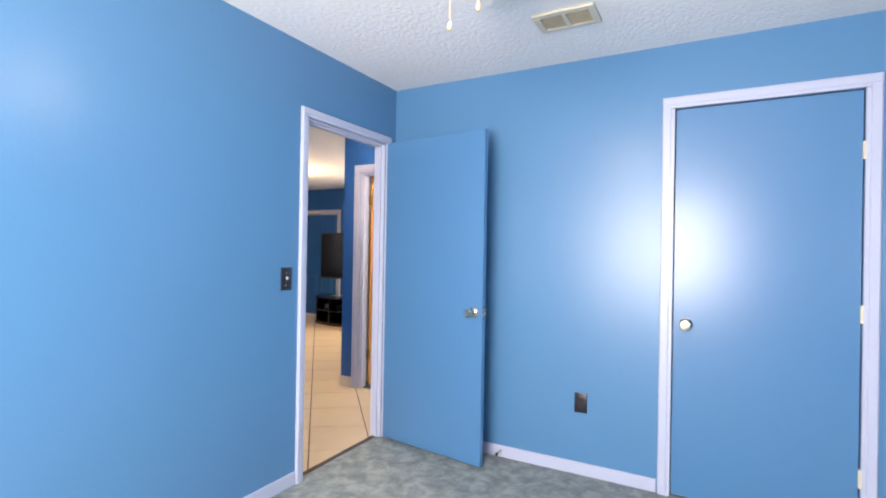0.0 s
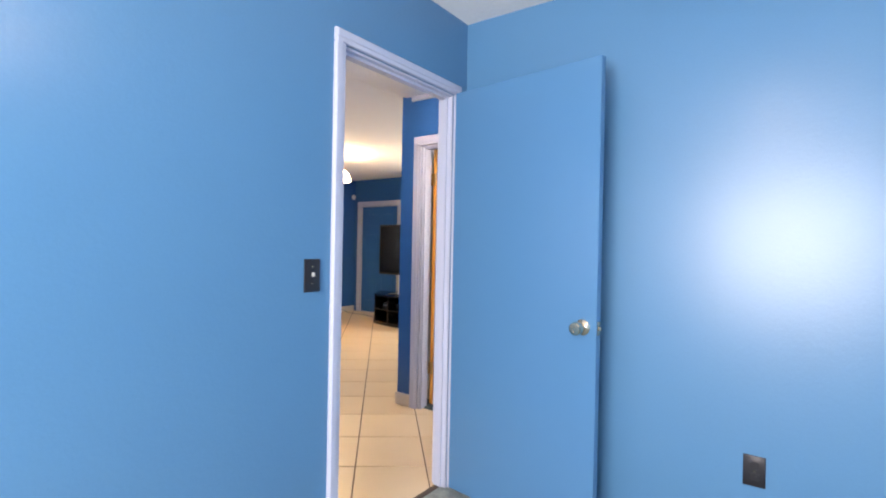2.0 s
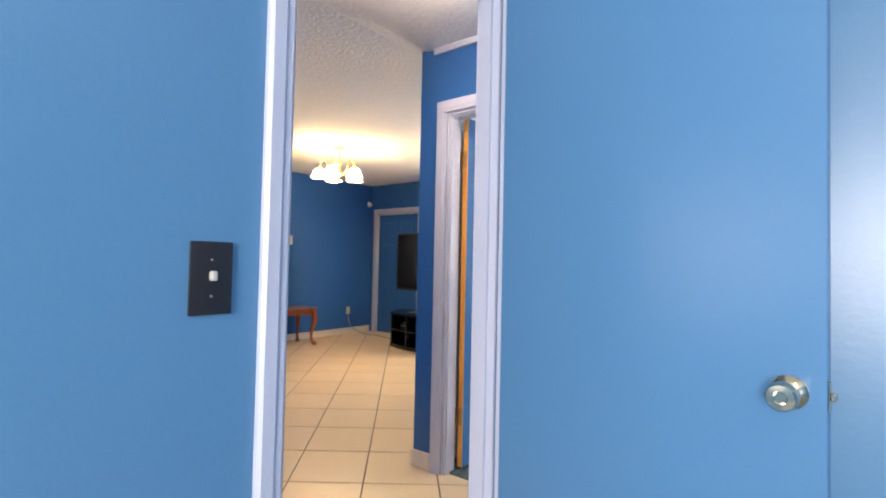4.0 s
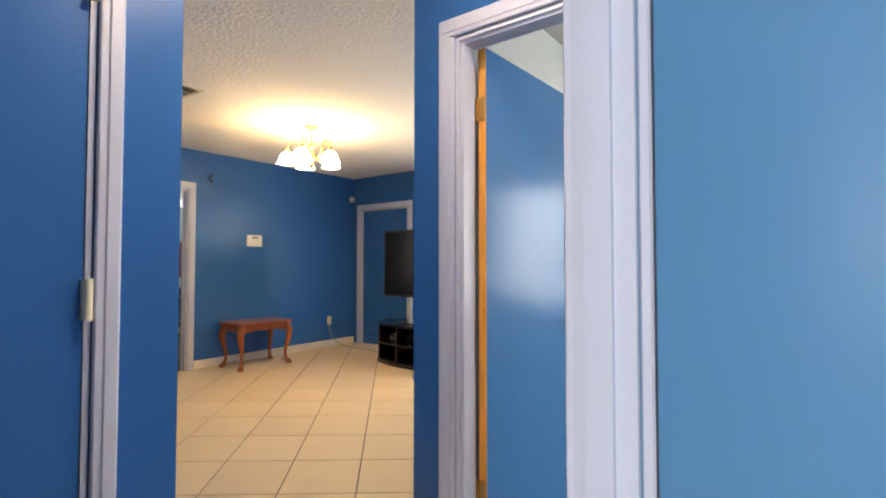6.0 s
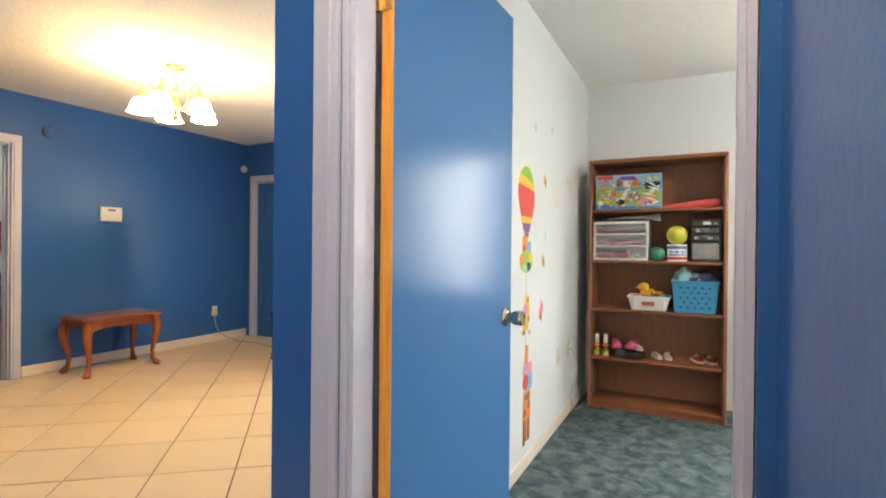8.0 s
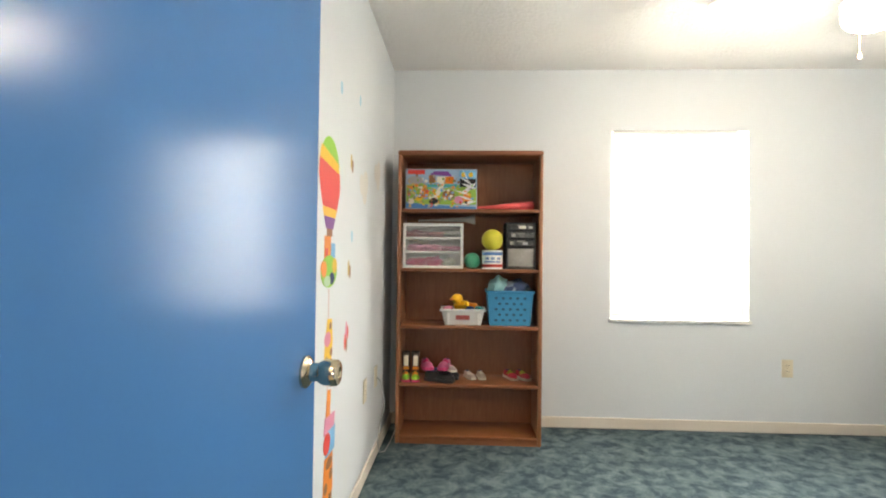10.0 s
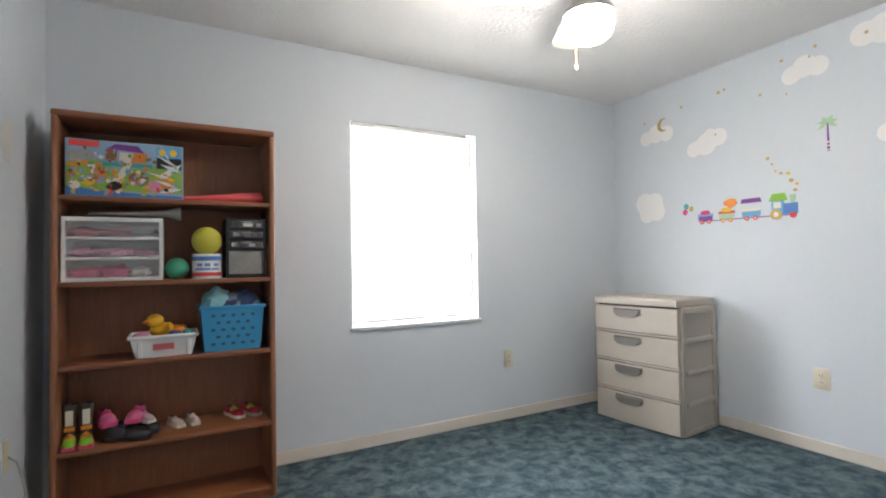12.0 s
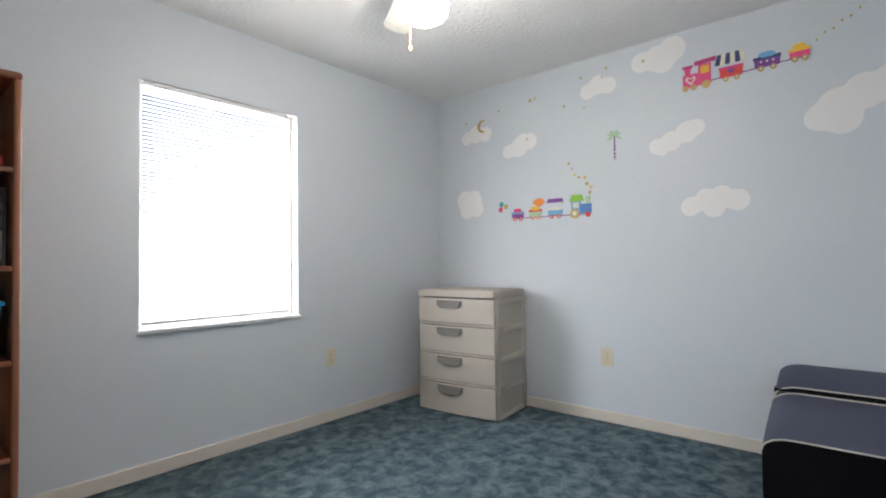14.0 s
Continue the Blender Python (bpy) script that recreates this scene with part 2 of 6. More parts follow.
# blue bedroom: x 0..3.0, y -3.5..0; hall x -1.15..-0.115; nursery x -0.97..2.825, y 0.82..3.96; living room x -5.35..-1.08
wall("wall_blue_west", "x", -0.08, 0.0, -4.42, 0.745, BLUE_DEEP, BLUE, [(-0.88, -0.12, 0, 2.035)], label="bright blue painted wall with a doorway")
wall("wall_blue_north", "y", 0.0, 0.115, 0.0, 3.12, BLUE, BLUE, [(1.82, 2.62, 0, 2.09)], label="bright blue painted wall with a closet doorway")
wall("wall_blue_east", "x", 3.0, 3.12, -4.42, 0.0, BLUE, EXTERIOR, label="bright blue painted wall")
wall("wall_blue_south", "y", -4.42, -4.3, 0.0, 3.0, EXTERIOR, BLUE, [(0.72, 2.12, 0.7, 2.05)], label="bright blue painted wall with a window")
wall("wall_closet_back", "y", 0.69, 0.745, 0.0, 3.12, TRIM_WHITE, SKYWALL, label="closet back wall")
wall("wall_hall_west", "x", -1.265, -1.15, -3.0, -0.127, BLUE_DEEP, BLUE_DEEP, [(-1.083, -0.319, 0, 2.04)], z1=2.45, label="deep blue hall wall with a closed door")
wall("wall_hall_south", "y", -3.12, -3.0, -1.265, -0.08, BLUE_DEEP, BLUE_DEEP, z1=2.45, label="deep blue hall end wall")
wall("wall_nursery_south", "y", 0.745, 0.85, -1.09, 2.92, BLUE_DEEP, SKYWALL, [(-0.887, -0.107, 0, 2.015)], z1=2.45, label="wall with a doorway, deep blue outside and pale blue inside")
wall("wall_nursery_west", "x", -1.09, -0.98, 0.85, 4.09, BLUE_DEEP, SKYWALL, z1=2.45, label="pale wall with animal stickers")
wall("wall_nursery_north", "y", 3.97, 4.09, -0.98, 2.92, SKYWALL, EXTERIOR, [(0.515, 1.43, 0.742, 2.022)], label="pale blue painted wall with a bright window")
wall("wall_nursery_east", "x", 2.805, 2.92, 0.85, 3.97, SKYWALL, EXTERIOR, label="pale sky-blue wall with cloud and train stickers")
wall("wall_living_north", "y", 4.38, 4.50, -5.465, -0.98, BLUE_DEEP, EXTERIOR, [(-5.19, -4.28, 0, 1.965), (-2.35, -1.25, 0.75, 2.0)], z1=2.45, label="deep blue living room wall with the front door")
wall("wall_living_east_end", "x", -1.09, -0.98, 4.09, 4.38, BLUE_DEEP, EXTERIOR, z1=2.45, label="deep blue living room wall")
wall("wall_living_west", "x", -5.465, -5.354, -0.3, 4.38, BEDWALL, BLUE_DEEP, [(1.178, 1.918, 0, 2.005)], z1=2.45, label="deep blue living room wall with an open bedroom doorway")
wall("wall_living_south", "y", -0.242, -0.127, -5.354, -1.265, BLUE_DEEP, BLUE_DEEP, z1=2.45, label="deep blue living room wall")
wall("wall_bedroom_west", "x", -9.3, -9.18, -0.7, 4.54, EXTERIOR, BEDWALL, label="pale green bedroom wall")
wall("wall_bedroom_south", "y", -0.72, -0.6, -9.18, -5.465, EXTERIOR, BEDWALL, [(-7.95, -6.65, 0.75, 2.05)], label="pale green bedroom wall with an added, unseen window")
wall("wall_bedroom_north", "y", 4.42, 4.54, -9.18, -5.465, BEDWALL, EXTERIOR, label="pale green bedroom wall")


def slab(name, rects, z0, z1, mat, label, category):
    bm = bmesh.new()
    for x0, x1, y0, y1 in rects:
        box(bm, x0, x1, y0, y1, z0, z1)
    return tagged(part(name, bm, mat, smooth=False), label, category, kind="structure")


slab("ceiling_blue_room", [(-0.08, 3.12, -4.42, 0.745)], H, H + 0.1, POPCORN, "white textured ceiling", "ceiling")
slab("ceiling_nursery", [(-0.98, 2.92, 0.85, 4.09)], H, H + 0.1, POPCORN, "white ceiling with light texture", "ceiling")
slab("ceiling_living_room", [(-5.465, -1.09, -0.242, 4.50)], 2.45, 2.55, POPCORN, "cream textured ceiling", "ceiling")
bm = bmesh.new()
plate(bm, [(-0.08, 2.40), (-0.95, 2.40), (-1.05, 2.408), (-1.12, 2.425), (-1.16, 2.44), (-1.19, 2.452), (-1.26, 2.452), (-1.26, 2.57), (-0.08, 2.57)], 3.12, -0.745, Matrix(((1, 0, 0, 0), (0, 0, -1, 0), (0, 1, 0, 0), (0, 0, 0, 1))))
tagged(part("ceiling_hall", bm, POPCORN, smooth=False), "lower textured hall ceiling with a rounded edge", "ceiling", kind="structure")
slab("trim_hall_cornice", [(-0.985, -0.08, 0.727, 0.745)], 2.365, 2.40, TRIM_WHITE, "narrow white cornice strip", "trim")
slab("ceiling_bedroom", [(-9.3, -5.465, -0.72, 4.54)], H, H + 0.1, POPCORN, "white bedroom ceiling", "ceiling")
slab("carpet_blue_room", [(-0.04, 3.12, -4.42, 0.745)], -0.05, 0.0, CARPET_GREY, "grey-green cut pile carpet", "carpet")
slab("carpet_nursery", [(-0.98, 2.92, 0.80, 4.09)], -0.05, 0.0, CARPET_TEAL, "mottled teal cut pile carpet", "carpet")
slab("carpet_bedroom", [(-9.3, -5.41, -0.72, 4.54)], -0.05, 0.0, CARPET_OLIVE, "olive bedroom carpet", "carpet")
tile_floor = slab("floor_tile", [(-5.41, -1.09, -0.242, 4.50), (-1.265, -0.04, -3.12, 0.80)], -0.05, -0.006, GROUT, "beige ceramic floor tiles laid diagonally with brown grout", "floor")
bm = boxm(-40, 40, -40, 40, -0.25, -0.2)
tagged(part("ground", bm, EXTERIOR, smooth=False), "plain ground round the house", "ground", kind="structure")


def casing(name, axis, face, out, o0, o1, head, w=0.057, t=0.016, mat=None, label="", jamb=0.0, left=True, right=True, zb=0.0):
    """Flat door casing round an opening, with a stepped inner edge, on the wall face; out is +1 or -1 along the axis."""
    bm = bmesh.new()

    def add(p, q, lo, hi, d):
        a, b = sorted((face, face + out * d))
        if axis == "x":
            box(bm, a, b, p, q, lo, hi, 0.003, 1)
        else:
            box(bm, p, q, a, b, lo, hi, 0.003, 1)
    for s, p, on in ((-1, o0, left), (1, o1, right)):
        if on:
            a, b = sorted((p, p + s * w))
            add(a, b, zb, head - 0.001, t)
            a, b = sorted((p + s * 0.018, p + s * w * 0.94))
            add(a, b, zb, head + 0.015, t + 0.004)
    add(o0 - (w if left else 0), o1 + (w if right else 0), head + 0.001, head + w, t)
    add(o0 - (w * 0.9 if left else 0), o1 + (w * 0.9 if right else 0), head + 0.018, head + w * 0.94, t + 0.004)
    return tagged(part(name, bm, mat or TRIM, smooth=False), label or "painted wooden door casing", "door trim", kind="structure")


def jamb(name, axis, a, b, o0, o1, head, mat=None, stop=0.5, t=0.016):
    """The lining of a doorway, with a stop strip."""
    bm = bmesh.new()

    def add(p, q, c, d, lo, hi):
        if axis == "x":
            box(bm, c, d, p, q, lo, hi)
        else:
            box(bm, p, q, c, d, lo, hi)
    e = 0.003
    add(o0 + e, o0 + t, a, b, 0, head - e)
    add(o1 - t, o1 - e, a, b, 0, head - e)
    add(o0 + t, o1 - t, a, b, head - t, head - e)
    m = a + (b - a) * stop
    add(o0 + t, o0 + t + 0.011, m - 0.018, m + 0.018, 0, head - t)
    add(o1 - t - 0.011, o1 - t, m - 0.018, m + 0.018, 0, head - t)
    add(o0 + t + 0.011, o1 - t - 0.011, m - 0.018, m + 0.018, head - t - 0.011, head - t)
    return tagged(part(name, bm, mat or TRIM, smooth=False), "painted wooden door jamb", "door trim", kind="structure")


casing("trim_blue_door", "x", 0.0, 1, -0.88, -0.12, 2.035, 0.052, mat=TRIM_WHITE, label="white painted door casing")
casing("trim_blue_door_hall", "x", -0.08, -1, -0.88, -0.12, 2.035, 0.052)
jamb("jamb_blue_door", "x", -0.08, 0.0, -0.88, -0.12, 2.035, TRIM_WHITE, 0.45, 0.012)
casing("trim_closet", "y", 0.0, -1, 1.82, 2.62, 2.09, 0.062, mat=TRIM_WHITE, label="white painted closet door casing")
jamb("jamb_closet", "y", 0.036, 0.115, 1.82, 2.62, 2.09, TRIM_WHITE, 0.4)
casing("trim_nursery_door", "y", 0.745, -1, -0.887, -0.107, 2.015, 0.07, right=False)
casing("trim_nursery_door_inside", "y", 0.85, 1, -0.887, -0.107, 2.015, 0.055)
jamb("jamb_nursery_door", "y", 0.745, 0.85, -0.887, -0.107, 2.015, TRIM, 0.3)
casing("trim_hall_door", "x", -1.15, 1, -1.083, -0.319, 2.04, 0.052)
jamb("jamb_hall_door", "x", -1.265, -1.15, -1.083, -0.319, 2.04, TRIM, 0.4)
casing("trim_bedroom_door", "x", -5.354, 1, 1.178, 1.918, 2.005, 0.075)
jamb("jamb_bedroom_door", "x", -5.465, -5.354, 1.178, 1.918, 2.005, TRIM, 0.5)
casing("trim_front_door", "y", 4.38, -1, -5.19, -4.28, 1.965, 0.08)
jamb("jamb_front_door", "y", 4.38, 4.50, -5.19, -4.28, 1.965, TRIM, 0.5)


def skirting(name, runs, h, t, mat, label):
    """Baseboard pieces: (axis, face, out, from, to)."""
    bm = bmesh.new()
    for axis, face, out, p, q in runs:
        a, b = sorted((face, face + out * t))
        if axis == "x":
            box(bm, a, b, p, q, 0.001, h, 0.004, 1)
        else:
            box(bm, p, q, a, b, 0.001, h, 0.004, 1)
    return tagged(part(name, bm, mat, smooth=False), label, "baseboard", kind="structure")


skirting("baseboard_blue_room", [("x", 0.0, 1, -4.3, -0.935), ("x", 0.0, 1, -0.063, -0.013), ("y", 0.0, -1, 0.0, 1.753), ("y", 0.0, -1, 2.687, 3.0), ("x", 3.0, -1, -4.3, -0.013)], 0.075, 0.012, TRIM_WHITE, "white painted baseboard")
skirting("baseboard_nursery", [("x", -0.98, 1, 0.85, 3.97), ("y", 3.97, -1, -0.968, 2.805), ("x", 2.805, -1, 0.85, 3.958), ("y", 0.85, 1, -0.05, 2.793)], 0.075, 0.012, CREAM, "cream painted baseboard")
skirting("baseboard_hall", [("y", 0.745, -1, -1.09, -0.959), ("x", -1.09, -1, 0.73, 4.38), ("x", -5.354, 1, -0.127, 1.10), ("x", -5.354, 1, 1.996, 4.38), ("y", 4.38, -1, -4.198, -1.105), ("y", -0.127, 1, -5.34, -1.15)], 0.095, 0.014, CREAM, "cream tile baseboard")


# ---------------------------------------------------------------- doors
def door_knob(parent, x, y, z, out):
    """Round knob with a rose; out is the facing along y."""
    r = pose(x, y, z, -90 * out, 0, 0)
    bm = lathe(bmesh.new(), [(0.0, 0.0), (0.033, 0.0), (0.033, 0.005), (0.027, 0.011), (0.019, 0.015), (0.0185, 0.028), (0.0225, 0.034), (0.0265, 0.043), (0.0275, 0.055), (0.0265, 0.067), (0.023, 0.0715), (0.012, 0.0722), (0.010, 0.070), (0.0, 0.070)], r, 28)
    return part("door_knob", bm, CHROME, parent, "polished metal door knob")


def butt_hinge(parent, x, y, z, mat, h=0.09, w=0.028):
    bm = tube(bmesh.new(), [(x, y, z - h / 2), (x, y, z + h / 2)], 0.007, 10)
    box(bm, x - w, x - 0.006, y - 0.002, y + 0.002, z - h / 2, z + h / 2)
    box(bm, x + 0.006, x + w, y - 0.002, y + 0.002, z - h / 2, z + h / 2)
    return part("hinge", bm, mat, parent, "metal butt hinge")


def slab_door(name, m, width, height, label, bare_edge=False, knob_z=0.9, knob_x=None, sides=(-1, 1), latch=True, paint=None):
    """Flush door: hinge edge at local x 0, front face at y 0, thickness behind it."""
    d = thing(name, m, label, "door")
    bm = boxm(0, width, 0, 0.035, 0.012, height, 0.0015, 1)
    if bare_edge:
        bmesh.ops.recalc_face_normals(bm, faces=bm.faces)
        for f in bm.faces:
            c = f.calc_center_median()
            if c.x < 0.0012:
                f.material_index = 1
    part("leaf", bm, [paint or BLUE_DOOR, RAWWOOD], d, smooth=False)
    kx = knob_x if knob_x is not None else width - 0.06
    for s in sides:
        door_knob(d, kx, 0.0 if s < 0 else 0.035, knob_z, s)
    if latch:
        bm = boxm(width + 0.0005, width + 0.003, 0.006, 0.029, knob_z - 0.028, knob_z + 0.028, 0.001, 1)
        box(bm, width + 0.003, width + 0.013, 0.011, 0.024, knob_z - 0.008, knob_z + 0.008, 0.002, 1)
        part("latch", bm, CHROME, d, "metal latch plate")
    return d


blue_door = slab_door("bedroom_door", pose(0.022, -0.132, 0, 0, 0, -8), 0.793, 2.035, "blue painted flush bedroom door standing open against the wall", knob_z=0.93)
closet_door = slab_door("closet_door", pose(2.614, 0.031, 0, 0, 0, 180), 0.788, 2.082, "blue painted flush closet door, closed", knob_z=0.93, sides=(1,), latch=False)
nursery_door = slab_door("nursery_door", pose(-0.835, 0.872, 0, 0, 0, 87.4), 0.76, 2.01, "blue painted flush door standing open, bare wood hinge edge", True, knob_z=0.905, paint=NURSERY_BLUE)

# hinges on the doors
for z in (0.28, 1.04, 1.80):
    butt_hinge(closet_door, -0.004, 0.043, z, IVORY, 0.085, 0.008)


def edge_hinge(parent, z):
    """Brass hinge seen from the hinge edge of an open door: a rounded leaf with screws, and a knuckle of five barrels."""
    bm = bmesh.new()
    for k in range(5):
        z0 = z - 0.048 + 0.0194 * k
        tube(bm, [(-0.012, 0.046, z0), (-0.012, 0.046, z0 + 0.0184)], 0.0085, 12)
    box(bm, -0.0035, -0.0002, 0.003, 0.034, z - 0.047, z + 0.047, 0.0015, 1)
    box(bm, -0.015, -0.0035, 0.033, 0.046, z - 0.047, z + 0.047, 0.001, 1)
    h = part("hinge", bm, BRASS, parent, "brass butt hinge")
    for dz in (-0.032, 0.0, 0.032):
        part("screw", lathe(bmesh.new(), [(0, 0.0), (0.0045, 0.0), (0.003, 0.0015), (0, 0.0016)], pose(-0.0036, 0.015 + 0.006 * (dz == 0), z + dz, 0, -90, 0), 10), BRASS, h)
    return h


for z in (0.295, 1.77):
    edge_hinge(nursery_door, z)

hall_door = slab_door("hall_door", pose(-1.188, -0.337, 0, 0, 0, -90), 0.72, 2.02, "deep blue flush hall door, closed", knob_z=0.9, sides=(1,), latch=False, paint=BLUE_DEEP)
for z in (0.25, 1.085, 1.815):
    bm = tube(bmesh.new(), [(-0.004, 0.058, z - 0.047), (-0.004, 0.058, z + 0.047)], 0.0085, 10)
    box(bm, -0.003, 0.006, 0.0354, 0.056, z - 0.045, z + 0.045, 0.001, 1)
    part("hinge", bm, IVORY, hall_door, "dull pale metal butt hinge")


def panel_door(name, m, w, h, label):
    """Six-panel door, front face at local y 0 facing -y, with raised fields."""
    d = thing(name, m, label, "door")
    part("leaf", boxm(0, w, 0.006, 0.044, 0.01, h, 0.001, 1), BLUE_DEEP, d, smooth=False)
    bm = bmesh.new()
    s, pw = 0.11, (w - 0.33) / 2
    rows = ((0.22, 0.78), (0.90, 1.46), (1.58, 1.82))
    for x0, x1 in ((0, s), (s + pw, 2 * s + pw), (w - s, w)):
        box(bm, x0, x1, 0, 0.006, 0.01, h)
    for z0, z1 in ((0.01, 0.22), (0.78, 0.90), (1.46, 1.58), (1.82, h)):
        for x0 in (s, 2 * s + pw):
            box(bm, x0, x0 + pw, 0, 0.006, z0, z1)
    part("stile_frame", bm, BLUE_DEEP, d, smooth=False)
    for z0, z1 in rows:
        for x0 in (s, 2 * s + pw):
            bm = boxm(x0 + 0.018, x0 + pw - 0.018, 0.0, 0.008, z0 + 0.018, z1 - 0.018, 0.005, 1)
            part("panel", bm, BLUE_DEEP, d, smooth=False)
    door_knob(d, w - 0.07, 0.0, 0.95, -1)
    return d


panel_door("front_door", pose(-5.17, 4.40, 0), 0.87, 1.945, "dark blue six-panel front door, closed")

# open bedroom door seen on its hinge edge
bedroom_leaf = slab_door("far_bedroom_door", pose(-5.478, 1.268, 0, 0, 0, 174), 0.72, 1.98, "blue door standing open into the far bedroom, bare wood edge", True, knob_z=0.9, sides=(1,), latch=False, paint=NURSERY_BLUE)


# ---------------------------------------------------------------- wall plates
def wall_plate(name, m, w, h, mat, label, category, kind_of="outlet"):
    """Plate at local origin, facing -y."""
    d = thing(name, m, label, category)
    part("plate", boxm(-w / 2, w / 2, -0.006, 0, -h / 2, h / 2, 0.002, 2), mat, d)
    if kind_of == "outlet":
        for z in (-0.02, 0.02):
            bm = bmesh.new()
            box(bm, -0.016, 0.016, -0.0085, -0.0055, z - 0.014, z + 0.014, 0.002, 1)
            part("socket", bm, mat, d)
            bm = bmesh.new()
            for x in (-0.007, 0.007):
                box(bm, x - 0.0012, x + 0.0012, -0.0089, -0.0084, z - 0.003, z + 0.006)
            part("slot", bm, BLACK, d, smooth=False)
        part("screw", lathe(bmesh.new(), [(0, 0), (0.003, 0), (0.002, 0.0015), (0, 0.0016)], pose(0, -0.006, 0, 90), 10), CHROME, d)
    elif kind_of == "switch":
        bm = boxm(-0.005, 0.005, -0.018, -0.005, -0.004, 0.012, 0.002, 1)
        part("toggle", bm, GREYPLATE, d, "pale grey toggle lever")
        for z in (-0.03, 0.03):
            part("screw", lathe(bmesh.new(), [(0, 0), (0.003, 0), (0.002, 0.0015), (0, 0.0016)], pose(0, -0.006, z, 90), 10), CHROME, d)
    return d


wall_plate("light_switch", pose(0.001, -1.02, 1.135, 0, 0, 90), 0.072, 0.122, DARKPLATE, "dark bronze light switch plate with a pale grey toggle", "switch", "switch")
wall_plate("wall_outlet", pose(1.341, -0.001, 0.422), 0.074, 0.116, DARKPLATE, "dark bronze wall outlet on the blue wall", "outlet")
wall_plate("wall_outlet", pose(1.679, 3.969, 0.43), 0.072, 0.118, IVORY, "ivory wall outlet under the window", "outlet")
wall_plate("wall_outlet", pose(2.804, 2.498, 0.428, 0, 0, -90), 0.085, 0.12, IVORY, "ivory wall outlet beside the drawers", "outlet")
wall_plate("wall_outlet", pose(-0.979, 3.07, 0.46, 0, 0, 90), 0.072, 0.116, IVORY, "ivory wall outlet on the sticker wall", "outlet")
wall_plate("cable_plate", pose(-0.979, 3.38, 0.46, 0, 0, 90), 0.072, 0.116, IVORY, "ivory cable plate on the sticker wall", "wall plate", "plain")
wall_plate("wall_outlet", pose(-5.353, 3.915, 0.37, 0, 0, 90), 0.072, 0.116, IVORY, "ivory wall outlet on the dark blue wall", "outlet")


# thermostat
d = thing("thermostat", pose(-5.353, 2.717, 1.455, 0, 0, 90), "white wall thermostat with a small display", "thermostat")
part("body", boxm(-0.1, 0.1, -0.03, 0, -0.07, 0.07, 0.008, 2), WHITEPL, d)
part("display", boxm(-0.035, 0.035, -0.032, -0.0302, 0.028, 0.05, 0.0008, 1), material("grey_display", (0.18, 0.19, 0.18), 0.2), d, "grey display")
# crescent hook and round sensor
bm = bmesh.new()


def crescent(r):
    """Thin crescent of outer radius r, open to +x."""
    return [(r * math.cos(radians(a)), r * math.sin(radians(a))) for a in range(54, 307, 14)] + [(r * (0.375 + 0.833 * math.cos(radians(a))), r * 0.833 * math.sin(radians(a))) for a in range(280, 79, -20)]


plate(bm, crescent(0.055), 0, 0.012, pose(-5.353, 2.20, 2.16, 90, 0, 90))
tagged(part("crescent_ornament", bm, material("navy_ornament", (0.03, 0.06, 0.16), 0.3), smooth=False), "dark blue crescent moon ornament on the wall", "ornament")
bm = lathe(bmesh.new(), [(0, 0), (0.045, 0), (0.045, 0.012), (0.035, 0.028), (0.012, 0.034), (0, 0.034)], pose(-5.353, 4.33, 2.135, 0, 90, 0), 24)
tagged(part("alarm_sensor", bm, WHITEPL), "small round white alarm sensor", "sensor")


# ---------------------------------------------------------------- vents
def ceiling_vent(m, w, l, label, mat):
    d = thing("ceiling_vent", m, label, "vent", "ceiling vents")
    bm = bmesh.new()
    f = 0.032
    box(bm, -l / 2, l / 2, -w / 2, -w / 2 + f, -0.014, 0, 0.003, 1)
    box(bm, -l / 2, l / 2, w / 2 - f, w / 2, -0.014, 0, 0.003, 1)
    box(bm, -l / 2, -l / 2 + f, -w / 2 + f, w / 2 - f, -0.014, 0)
    box(bm, l / 2 - f, l / 2, -w / 2 + f, w / 2 - f, -0.014, 0)
    box(bm, -0.009, 0.009, -w / 2 + f, w / 2 - f, -0.014, 0)
    part("frame", bm, mat, d, smooth=False)
    # dark sheet under the solid ceiling: dust, and the duct's shade as colour
    part("backing", boxm(-l / 2 + f, l / 2 - f, -w / 2 + f, w / 2 - f, -0.002, -0.0005), material("dusty_duct_shade", (0.10, 0.085, 0.06), 0.9), d, smooth=False)
    n = 8
    for i in range(n):
        y = -w / 2 + f + (i + 0.5) * (w - 2 * f) / n
        for x0, x1 in ((-l / 2 + f, -0.009), (0.009, l / 2 - f)):
            bm = boxm(x0, x1, -0.008, 0.008, -0.0008, 0.0008)
            bmesh.ops.transform(bm, matrix=pose(0, y, -0.008, 40, 0, 0), verts=bm.verts)
            part("slat", bm, mat, d, smooth=False)
    return d


VENT = material("yellowed_vent_paint", (0.66, 0.61, 0.47), 0.5, vary=0.08, scale=20)
ceiling_vent(pose(1.37, -0.568, H), 0.195, 0.295, "white metal ceiling vent with dusty slats", VENT)
ceiling_vent(pose(-3.53, 0.965, 2.45, 0, 0, 6), 0.2, 0.30, "white metal ceiling vent over the living room", VENT)


